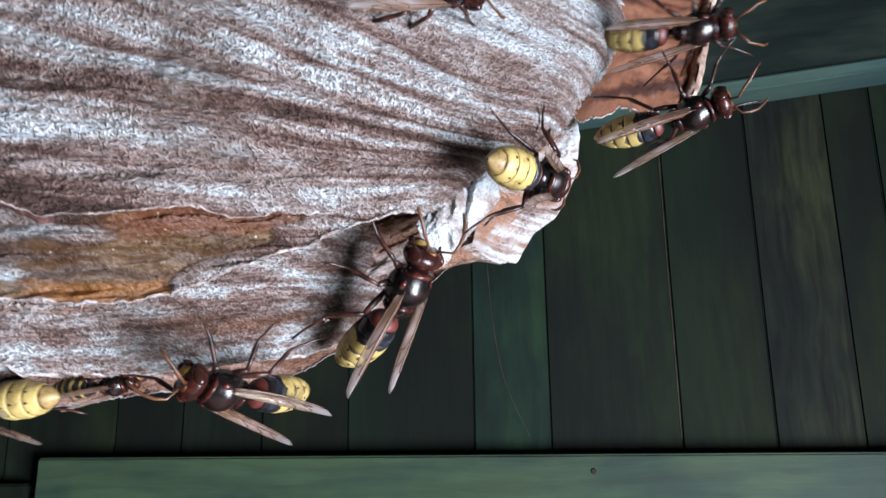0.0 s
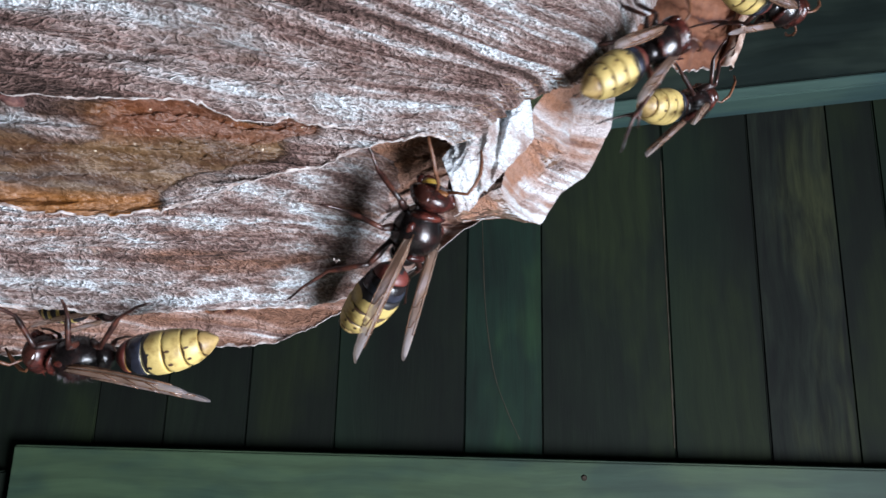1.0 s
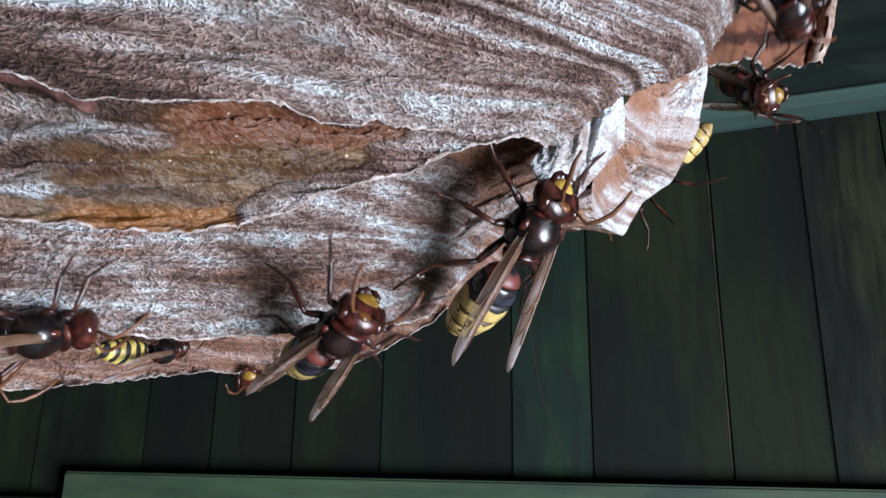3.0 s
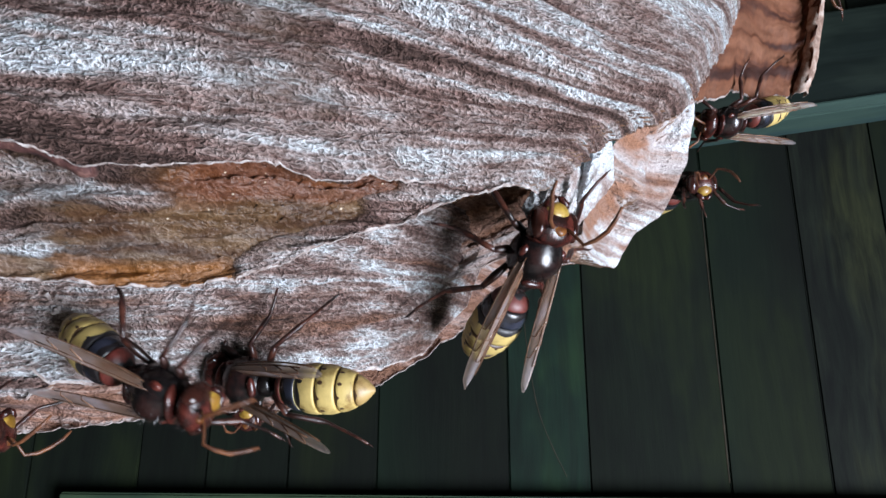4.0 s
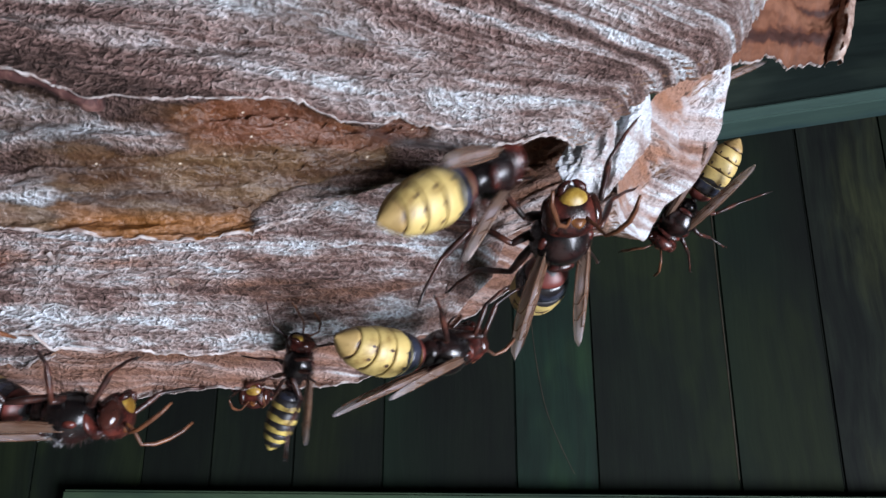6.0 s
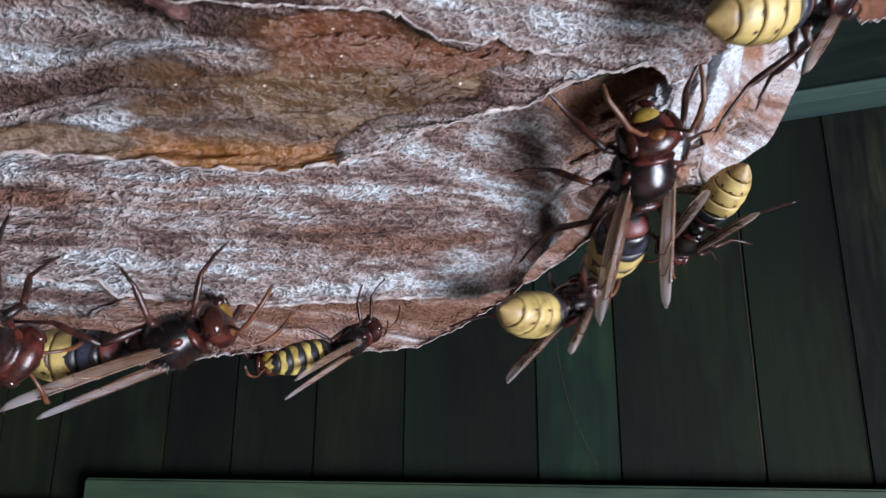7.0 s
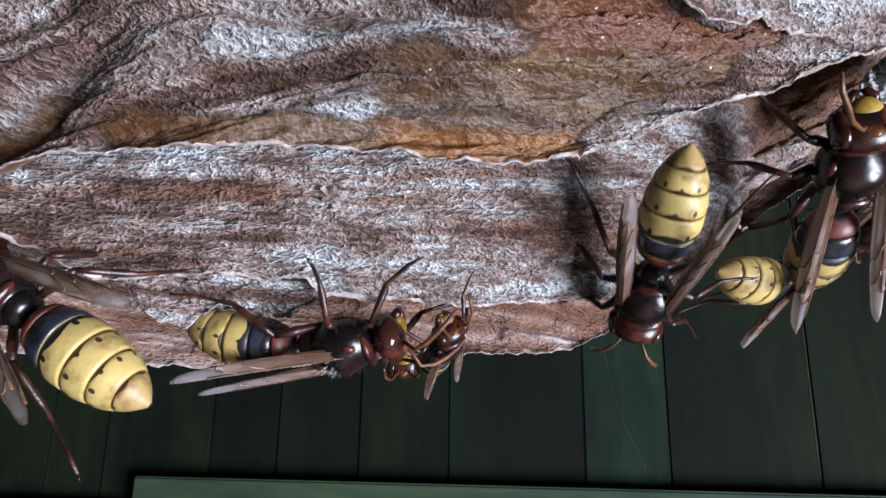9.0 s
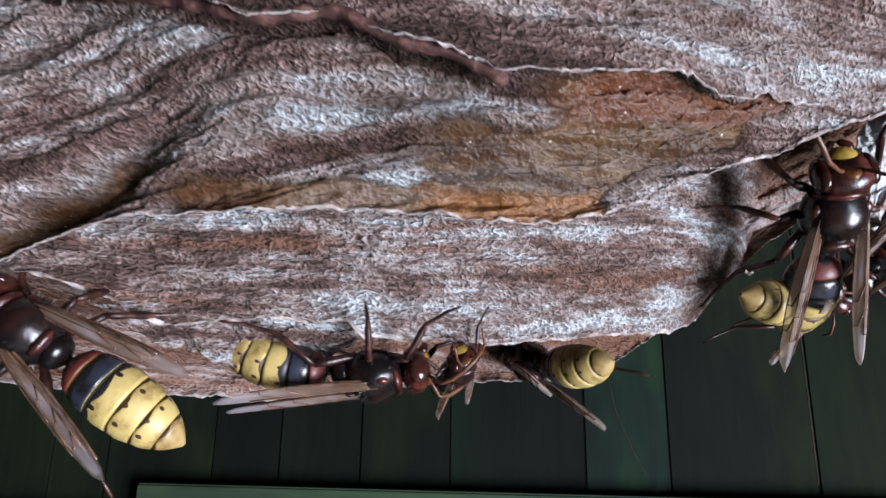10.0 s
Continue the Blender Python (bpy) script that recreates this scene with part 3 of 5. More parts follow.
for k, (a, c) in enumerate(line):
    p = at(a, float(front(np.array(a), np.array(c + 0.3))) - 0.10, c)
    r = (0.075 + 0.045 * noise.noise(Vector((k * 0.35, 2, 0)))) * U * (1.35 if k > 80 else 1.0)
    ring.append([bm.verts.new(p + Vector((0, math.sin(t) * r, math.cos(t) * r))) for t in np.linspace(0, 2 * math.pi, 9)[:-1]])
for a, b in zip(ring, ring[1:]):
    for k in range(8):
        bm.faces.new((a[k], a[(k + 1) % 8], b[(k + 1) % 8], b[k]))
bm.faces.new(ring[-1])
part("seam_ridge", bm, M_RIDGE, nest, "red-brown ridge of chewed pulp")

# lower envelope behind it
s, w = np.concatenate([np.linspace(0, 0.3, 30)[:-1], np.linspace(0.3, 1, 360)]), np.linspace(0, 1, 120) ** 1.4
gs, gw = np.meshgrid(s, w)
xs = -20 + 17.41 * gs
low = np.interp(xs[0], BACK_LOW[:, 0], BACK_LOW[:, 1]) + torn(xs[0], 8.0, 0.045)
z = low * (1 - gw) + 4.2 * gw
x = -20 + (np.interp(0.93 + 3.27 * gw, BACK_RIGHT[:, 0], BACK_RIGHT[:, 1]) + 20) * gs
y = np.maximum(behind(x, z), front(x, np.maximum(z, 1.0)) + 0.9)
edge = np.interp(0.93 + 3.27 * gw, BACK_RIGHT[:, 0], BACK_RIGHT[:, 1]) - x
y += 0.7 * np.clip(1 - edge / 0.8, 0, 1) ** 2 - 0.05 * np.exp(-(z - low) / 0.08)
u, v = x + 0.0, laid(x, z + 0.14 * rough_field(x, z, 0.8, 1.2, 78.0, 3), LOWER_X, LOWER, 0.9)
y += 0.22 * rough_field(u, v, 0.5, 0.9, 13.0, 3) + 0.10 * rough_field(u, v, 1.8, 3.0, 19.0, 3) + 0.07 * rough_field(x, z, 6, 15, 12.0, 3)
sheet("lower_envelope", x, y, z, u, v, (M_LOWER, M_INNER, M_RIM), nest, "grey-brown paper with a ragged lower edge", 0.04, None, 3)

# inner envelope: its tan inside shows below the lower one
INNER_LOW = np.array([(-20, 0.0), (-12, -0.5), (-10.6, -0.52), (-9.25, -0.5), (-8.0, -0.3), (-6.75, -0.1), (-5.5, -0.04), (-4.72, 0.02), (-3.95, 0.32), (-3.2, 0.82), (-2.64, 1.24), (-1.55, 2.06), (-0.38, 3.08), (0.3, 3.5), (1.0, 3.95), (2.2, 4.8)])
s, w = np.linspace(0, 1, 640), np.linspace(0, 1, 90) ** 1.4
gs, gw = np.meshgrid(s, w)
x = -20 + 22.2 * gs
low = np.interp(x[0], INNER_LOW[:, 0], INNER_LOW[:, 1]) + torn(x[0], 15.0, 0.05)
z = low * (1 - gw) + 5.0 * gw
y = np.maximum(behind(np.minimum(x, -0.2), z), front(x, np.maximum(z, 1.0)) + 0.4) + 0.5 + 2.6 * smoothstep(-13, -10, x) + 0.5 * rough_field(x, z, 0.9, 1.6, 27.0, 4)
y = np.minimum(y, 17.5) - 0.25 * np.exp(-(z - low) / 0.12)
sheet("inner_envelope", x, y, z, x + 0.0, z * 2.2 + 0.6 * rough_field(x, z, 0.8, 1.2, 28.0, 3), (M_INSIDE, M_INNER, M_RIM), nest, "smooth tan inside of the paper", 0.06, None, 2)

# scrolls of pale paper where the envelope turns back, and the corner that sticks out
lip_top = spline([(-0.72, 12.2, 3.0), (-0.5, 12.3, 3.4), (-0.05, 12.35, 3.78), (0.42, 12.45, 4.15), (0.75, 12.6, 4.5)], 90)
lip_low = spline([(-0.42, 12.8, 2.25), (-0.16, 12.9, 2.42), (0.06, 12.95, 2.73), (0.45, 13.05, 3.16), (0.95, 13.2, 3.79)], 90)
gv, gu = np.meshgrid(np.linspace(0, 1, 60), np.linspace(0, 1, 90))
place = lip_top[:, None] * (1 - gv[..., None]) + lip_low[:, None] * gv[..., None]
x, y, z = (place[..., k] for k in range(3))
y = y - 0.30 * np.sin(np.pi * gv) + 0.35 * rough_field(gu, gv, 3.0, 2.0, 37.0, 4) - 0.12 * np.exp(-(((gu - 0.62 + 0.2 * gv) / 0.07) ** 2)) + 0.25 * np.exp(-(((gu - 0.74 + 0.2 * gv) / 0.06) ** 2))
z = z + gv * torn(gu[:, 0] * 3, 38.0, 0.06)[:, None]
sheet("pale_lip", x, y, z, gv * 2 + 3, gu * 0.9, (M_LIP, M_INNER, M_RIM), nest, "smooth pale lip rolled out of the mouth", 0.05, (0.0 * gu, 0 * gu))
first = spline([(-0.5, 13.3, 2.3), (-0.1, 13.4, 2.5), (0.1, 13.5, 2.85), (0.45, 13.6, 3.3), (0.85, 13.7, 3.9), (0.7, 13.6, 4.3), (1.2, 13.3, 4.75), (1.9, 13.2, 5.15), (2.3, 13.2, 5.8)], 150)
corner = np.array([(-0.22, 15.2, 2.75), (0.72, 16.0, 3.06), (1.42, 16.6, 3.06), (1.93, 16.5, 3.78), (2.41, 16.3, 4.17), (2.96, 15.8, 5.15), (2.95, 15.0, 5.75), (2.7, 14.2, 6.1)])
last = np.stack([np.interp(np.linspace(0, 7, 150), np.arange(8), corner[:, k]) for k in range(3)], -1)
last[2:-2] = sum(last[2 + d : 148 + d] for d in (-2, 0, 2)) / 3
gv, gu = np.meshgrid(np.linspace(0, 1, 90), np.linspace(0, 1, 150))
place = first[:, None] * (1 - gv[..., None]) + last[:, None] * gv[..., None]
phase = gu * 2.7 + 0.25 * gv + 0.22 + 0.25 * rough_field(gu, gv, 2.5, 1.5, 35.0, 3)
pleat = np.abs((phase % 1.0) * 2 - 1) ** 1.6
ripple = 0.62 * (pleat - 0.45) * (1 - 0.8 * smoothstep(0.55, 1, gv)) + 0.45 * rough_field(gu, gv, 6.0, 2.5, 33.0, 4) * np.sin(np.pi * np.clip(gv, 0, 0.9))
x, y, z = (place[..., k] for k in range(3))
x, y, z = x + 0.35 * ripple, y - 0.9 * ripple + 0.35 * np.sin(np.pi * gv), z - 0.45 * ripple + 0.05 * rough_field(gu, gv, 14, 10, 36.0, 3)
# orange-brown of the hollows, with the shade by the inner edge painted in
rusty_shade = smoothstep(0.62, 0.12, gv + 0.5 * rough_field(gu, gv, 22, 3, 39.0, 3)) * (0.45 + 0.75 * smoothstep(0.8, 0.2, pleat))
sheet("mouth_scroll", x, y, z, gv * 4, gu * 9, (M_SCROLL, M_INNER, M_RIM), nest, "rippled pale paper scroll with orange-brown hollows", 0.06, (rusty_shade, 0 * gu))

# the throat behind the arch: a brown hollow that closes the mouth from behind
gv, gu = np.meshgrid(np.linspace(0, 1, 60), np.linspace(0, 1, 60))
x = -2.6 + 3.1 * gu + 0.3 * rough_field(gu, gv, 3, 3, 61.0, 3)
z = 1.9 + 1.4 * gu + 1.4 * gv
y = 13.5 - 0.9 * gv**2 + 0.6 * gu + 0.4 * rough_field(gu, gv, 4, 5, 63.0, 4)
sheet("throat", x, y, z, gu * 3, gv * 3, (M_THROAT, M_FLAP, M_RIM), nest, "streaked red-brown paper inside the arched mouth", 0.06, (0.35 + 0.5 * smoothstep(0.3, 0.8, gv), 0 * gu))

# the brown flap that stands out beyond the scroll
gv, gu = np.meshgrid(np.linspace(0, 1, 80), np.linspace(0, 1, 110))
bottom = spline([(2.7, 14.6, 6.0), (3.3, 15.3, 6.35), (4.4, 16.6, 7.05), (5.3, 17.4, 7.35), (6.2, 18.0, 7.75), (6.6, 17.7, 8.0)], 110)
top = spline([(3.6, 13.6, 10.5), (4.2, 14.6, 10.7), (5.2, 16.0, 11.0), (6.2, 17.4, 11.4), (7.2, 18.2, 11.8), (7.7, 17.8, 12.0)], 110)
place = bottom[:, None] * (1 - gv[..., None]) + top[:, None] * gv[..., None]
x, y, z = (place[..., k] for k in range(3))
y = y + 0.35 * rough_field(gu, gv, 4, 6, 52.0, 4) - 0.25 * np.sin(np.pi * gu)
z = z + (1 - gv) * torn(gu[:, 0] * 4, 57.0, 0.12)[:, None]
sheet("side_flap", x, y, z, gv * 0.8 + 3, gu * 5, (M_FLAP, M_FLAP, M_RIM), nest, "red-brown curled flap of paper", 0.10)

# the flap's outer edge curls into a pale roll
gv, gu = np.meshgrid(np.linspace(0, 1, 90), np.linspace(0, 1, 26))
axis = spline([(6.45, 17.75, 7.75), (6.75, 17.7, 8.6), (7.1, 17.75, 9.9), (7.45, 17.8, 11.2), (7.75, 17.8, 12.2)], 90)
turn = -0.6 + 4.4 * gu
girth = 0.19 + 0.06 * rough_field(gu, gv, 1.0, 6.0, 58.0, 3)
x = axis[None, :, 0] - girth * np.cos(turn) + 0.05 * rough_field(gu, gv, 3, 14, 59.0, 3)
y = axis[None, :, 1] + 0.2 - girth * np.sin(turn)
z = axis[None, :, 2] + 0.10 * rough_field(gu, gv, 5, 2, 60.0, 4)
sheet("curled_rim", x, y, z, gv * 6, gu * 1.2, (M_CURL, M_FLAP, M_RIM), nest, "pale curled outer edge of the flap", 0.03)

# ragged scraps that hang below the lower edge
for k, (cx, cz, wide, tall, lean) in enumerate(((-9.6, 0.15, 1.7, 0.45, 0.3), (-8.1, 0.1, 1.5, 0.36, -0.2))):
    gv, gu = np.meshgrid(np.linspace(0, 1, 40), np.linspace(0, 1, 60))
    x = cx + wide * (gu - 0.5) + lean * gv + 0.10 * rough_field(gu, gv, 4, 6, 110.0 + k, 4)
    z = cz + 0.25 - (tall + 0.25) * gv * (0.75 + 0.8 * rough_field(gu, 0 * gv, 3.0, 1, 120.0 + k, 5)) * np.sin(np.pi * np.clip(gu, 0.04, 0.96)) ** 0.6
    y = behind(x, np.maximum(z, 0.1)) + 0.22 + 0.25 * gv + 0.25 * rough_field(gu, gv, 5, 5, 130.0 + k, 4)
    sheet("paper_scrap", x, y, z, x + 7 * k, z * 2, (M_SCRAP, M_INNER, M_RIM), nest, "torn grey-tan scrap of paper", 0.03)

# loose flakes and crumbs of pulp that stand off the paper
for k, (cx, cy, cz, big) in enumerate(((-7.32, 10.6, 1.25, 0.13), (-7.2, 10.62, 1.1, 0.08), (-5.97, 11.2, 1.05, 0.09), (-4.42, 8.62, 3.05, 0.05), (-4.56, 8.42, 2.85, 0.05), (-6.1, 8.2, 2.75, 0.04), (-2.4, 12.0, 1.15, 0.06), (-3.1, 9.3, 3.5, 0.04))):
    bm = bmesh.new()
    rng = random.Random(300 + k)
    mid = bm.verts.new(at(cx, cy - 0.02, cz))
    back = bm.verts.new(at(cx, cy + 0.03, cz))
    for petal in range(5):
        turn, reach = rng.uniform(0, 6.28), big * rng.uniform(0.5, 1.1)
        p = Vector((math.cos(turn), 0, math.sin(turn)))
        q = Vector((-p.z, 0, p.x)) * reach * 0.28
        c = Vector((cx, cy - reach * rng.uniform(0.2, 0.7), cz)) + p * reach
        tip = [bm.verts.new(at(*(c + d))) for d in (q, q * -1)]
        bm.faces.new((mid, tip[0], tip[1]))
        bm.faces.new((back, tip[1], tip[0]))
    part("paper_flake", bm, M_CURL if k == 2 else M_RIM, nest, "pale loose flake of pulp", smooth=False)

# unseen nest body added behind the sheets, up to the soffit; stops light leaking
bm = bmesh.new()
bmesh.ops.create_icosphere(bm, subdivisions=5, radius=1.0)
for vert in bm.verts:
    n = vert.co.copy()
    r = 1 + 0.08 * noise.fractal(n * 2.2, 0.9, 2.1, 4)
    vert.co = Vector((n.x * r * (9 + 3 * max(n.z, 0)) * U, n.y * r * (8 + 4 * max(n.z, 0)) * U, n.z * r * 34 * U))
core = part("core", bm, M_CORE, nest, "unseen brown banded paper body added behind the torn sheets")
core.location = at(-10.5, 21, 37)

# ---- hornets ----


def chitin(name, colours, rough=0.35, scale=500, bump=0.00012, shine=0.5):
    m, tree, sh = mat(name, rough)
    sh.inputs["Specular IOR Level"].default_value = shine
    co = node(tree, "TexCoord").outputs["Object"]
    n = noise_at(tree, co, scale, (1, 1, 1), 5, 0.6)
    tree.links.new(ramp(tree, n, [(0.38 + 0.26 * k / (len(colours) - 1), c) for k, c in enumerate(colours)]), sh.inputs["Base Color"])
    bumped(tree, sh, noise_at(tree, co, scale * 5, (1, 1, 1), 3), 0.4, bump)
    return m


def tergite(name, base, dark, band, dots, rim, gloss=0.5):
    """A ring of the abdomen: u runs round it (0.5 on the back), v from its front to its rear edge."""
    m, tree, sh = mat(name, gloss)
    co = node(tree, "TexCoord").outputs["Object"]
    xy = node(tree, "SeparateXYZ", [("Vector", node(tree, "UVMap").outputs[0])])
    u, v = xy.outputs[0], xy.outputs[1]
    n = noise_at(tree, co, 700, (1, 1, 1), 4)
    away = math_node(tree, "ABSOLUTE", math_node(tree, "SUBTRACT", u, 0.5))
    wave = math_node(tree, "MULTIPLY", math_node(tree, "COSINE", math_node(tree, "MULTIPLY", away, 34.0)), 0.07)
    front = math_node(tree, "SUBTRACT", v, math_node(tree, "ADD", math_node(tree, "ADD", wave, math_node(tree, "MULTIPLY", n, 0.10)), band))
    blend = math_node(tree, "LESS_THAN", front, 0.0)
    if dots:
        for place, size, low in ((0.0, 0.013, 0.12), (0.10, 0.014, 0.26), (0.205, 0.011, 0.28)):
            du = math_node(tree, "DIVIDE", math_node(tree, "SUBTRACT", away, place), size)
            dv = math_node(tree, "DIVIDE", math_node(tree, "SUBTRACT", v, low), 0.13)
            d = math_node(tree, "ADD", math_node(tree, "MULTIPLY", du, du), math_node(tree, "MULTIPLY", dv, dv))
            blend = math_node(tree, "MAXIMUM", blend, math_node(tree, "LESS_THAN", math_node(tree, "ADD", d, math_node(tree, "MULTIPLY", n, 0.8)), 1.3))
    stain = noise_at(tree, co, 420, (1, 1, 1), 5, 0.65, 5)
    body = ramp(tree, stain, [(0.33, tuple(0.45 * c * k for c, k in zip(base, (1, 0.8, 0.6)))), (0.5, base), (0.7, tuple(min(1, 1.2 * c) for c in base))])
    colour = mixed(tree, blend, body, dark)
    colour = mixed(tree, math_node(tree, "GREATER_THAN", v, 0.93), colour, rim)
    tree.links.new(colour, sh.inputs["Base Color"])
    bumped(tree, sh, noise_at(tree, co, 2500, (1, 1, 1), 3), 0.35, 0.0001)
    sh.inputs["Coat Weight"].default_value, sh.inputs["Coat Roughness"].default_value = 0.12, 0.3
    return m


def wing_film():
    """A clear amber membrane: part of the light passes."""
    m, tree, sh = mat("wing_film", 0.16)
    co = node(tree, "TexCoord").outputs["Object"]
    n = noise_at(tree, co, 300, (1, 0.3, 1), 4)
    along = node(tree, "MapRange", [("Value", node(tree, "SeparateXYZ", [("Vector", co)]).outputs[1])], From_Min=-0.003, From_Max=-0.0115).outputs[0]
    # violet and silver tones put the wing's sky sheen into the colour
    amber = ramp(tree, n, [(0.34, (0.24, 0.13, 0.08)), (0.48, (0.46, 0.33, 0.27)), (0.62, (0.72, 0.66, 0.74))])
    silver_sheen = ramp(tree, n, [(0.36, (0.44, 0.40, 0.42)), (0.64, (0.78, 0.77, 0.88))])
    tree.links.new(mixed(tree, along, amber, silver_sheen), sh.inputs["Base Color"])
    sh.inputs["Alpha"].default_value = 0.36
    sh.inputs["Thin Film Thickness"].default_value, sh.inputs["Thin Film IOR"].default_value = 420.0, 1.4
    sh.inputs["Coat Weight"].default_value = 1.0
    sh.inputs["Coat Roughness"].default_value = 0.08
    bumped(tree, sh, noise_at(tree, co, 900, (1, 0.25, 1), 3), 0.5, 0.00012)
    through_light = node(tree, "BsdfTranslucent", Color=(0.80, 0.66, 0.56, 1))
    clear = node(tree, "MixShader", [(1, sh.outputs[0]), (2, through_light.outputs[0])], Fac=0.35)
    tree.links.new(clear.outputs[0], tree.nodes["Material Output"].inputs[0])
    return m


YELLOW, BLACK, RUST = (0.47, 0.345, 0.12), (0.012, 0.010, 0.011), (0.115, 0.022, 0.016)
M_THORAX = chitin("thorax_chitin", [(0.004, 0.003, 0.003), (0.007, 0.005, 0.005), (0.020, 0.008, 0.007)], 0.24, 260, 0.00008, 0.5)
M_RUST = chitin("rust_chitin", [(0.014, 0.006, 0.005), (0.040, 0.009, 0.007), (0.095, 0.022, 0.015)], 0.27, 420, 0.0001, 0.45)
M_FACE = chitin("face_chitin", [(0.20, 0.10, 0.015), (0.34, 0.21, 0.035), (0.44, 0.30, 0.07)], 0.35, 500)
M_BROW = chitin("brow_chitin", [(0.05, 0.014, 0.006), (0.13, 0.045, 0.012), (0.22, 0.09, 0.025)], 0.32, 500)
M_EYE = chitin("eye", [(0.022, 0.008, 0.006), (0.045, 0.014, 0.010)], 0.12, 300)
M_LEG = chitin("leg_chitin", [(0.010, 0.005, 0.004), (0.026, 0.009, 0.007), (0.075, 0.024, 0.015)], 0.34, 500)
M_FEELER = chitin("feeler_chitin", [(0.06, 0.022, 0.012), (0.16, 0.06, 0.025)], 0.4, 500)
M_WING = wing_film()
M_VEIN = chitin("vein", [(0.07, 0.032, 0.018), (0.20, 0.11, 0.07)], 0.22, 500)
M_RING = [
    tergite("rust_ring", RUST, BLACK, 0.05, False, (0.40, 0.22, 0.05)),
    # blue in this ring's base colour stands in for reflected sky
    tergite("dark_ring", (0.022, 0.024, 0.036), BLACK, 0.3, False, (0.55, 0.46, 0.22), 0.26),
    tergite("first_yellow_ring", YELLOW, BLACK, 0.2, True, (0.30, 0.19, 0.04)),
    tergite("yellow_ring", YELLOW, (0.05, 0.022, 0.010), 0.04, True, (0.30, 0.19, 0.05)),
    tergite("tip_ring", (0.36, 0.24, 0.09), (0.06, 0.03, 0.014), 0.03, False, (0.20, 0.11, 0.04)),
]
M_STRIPED = [M_RING[1]] + [tergite("striped_ring", (0.50, 0.38, 0.10), BLACK, 0.45, False, (0.50, 0.38, 0.10))] * 5
MM = 0.00097


def revolve(bm, stations, round_n=24, squash=1.0):
    """Rings round the y axis: stations (y, z of centre, half width, half height). Gives a map: round, along."""
    uv = bm.loops.layers.uv.new("map")
    rings = []
    for y, zc, a, b in stations:
        ring = []
        for k in range(round_n):
            t = 2 * math.pi * k / round_n
            ring.append(bm.verts.new((-a * math.sin(t) * MM, y * MM, (zc - b * math.cos(t)) * MM)))
        rings.append(ring)
    for i in range(len(rings) - 1):
        for k in range(round_n):
            j = (k + 1) % round_n
            f = bm.faces.new((rings[i][k], rings[i][j], rings[i + 1][j], rings[i + 1][k]))
            for loop, (uu, vv) in zip(f.loops, ((k, i), (k + 1, i), (k + 1, i + 1), (k, i + 1))):
                loop[uv].uv = (uu / round_n, vv / (len(rings) - 1))
    for ring, flip in ((rings[0], False), (rings[-1], True)):
        try:
            bm.faces.new(ring if flip else ring[::-1])
        except ValueError:
            pass
    bmesh.ops.recalc_face_normals(bm, faces=bm.faces)
    return bm


def tube(bm, points, radii, n=8):
    """A round limb along points, closed at the ends."""
    pts = [Vector(p) * MM for p in points]
    rings = []
    for i, p in enumerate(pts):
        way = (pts[min(i + 1, len(pts) - 1)] - pts[max(i - 1, 0)]).normalized()
        side = way.orthogonal().normalized()
        if rings:
            side = (last - way * last.dot(way)).normalized()
        last = side
        up = way.cross(side)
        rings.append([bm.verts.new(p + (side * math.cos(2 * math.pi * k / n) + up * math.sin(2 * math.pi * k / n)) * radii[i] * MM) for k in range(n)])
    for a, b in zip(rings, rings[1:]):
        for k in range(n):
            bm.faces.new((a[k], a[(k + 1) % n], b[(k + 1) % n], b[k]))
    bm.faces.new(rings[0][::-1])
    bm.faces.new(rings[-1])
    return bm


def blob(bm, centre, size, turn=(0, 0, 0), sub=3, shape=None):
    """An ellipsoid, shaped by a function of its unit normal."""
    made = bmesh.ops.create_icosphere(bm, subdivisions=sub, radius=1.0)
    m = Matrix.LocRotScale(Vector(centre) * MM, Euler([radians(a) for a in turn]), Vector(size) * MM)
    for v in made["verts"]:
        n = v.co.copy()
        v.co = m @ (n * (shape(n) if shape else 1.0))
    return bm


def hairs(bm, centre, size, count, length, rng):
    """Fine bristles standing on an ellipsoid."""
    for _ in range(count):
        n = Vector((rng.gauss(0, 1), rng.gauss(0, 1), rng.gauss(0, 1))).normalized()
        p = Vector([c + s * a for c, s, a in zip(centre, size, n)])
        q = p + (n + Vector((rng.uniform(-0.4, 0.4), rng.uniform(-0.8, 0.0), rng.uniform(-0.3, 0.3)))) * length
        side = n.orthogonal().normalized() * 0.035
        a, b, c = (bm.verts.new(k * MM) for k in (p - side, p + side, q))
        bm.faces.new((a, b, c))


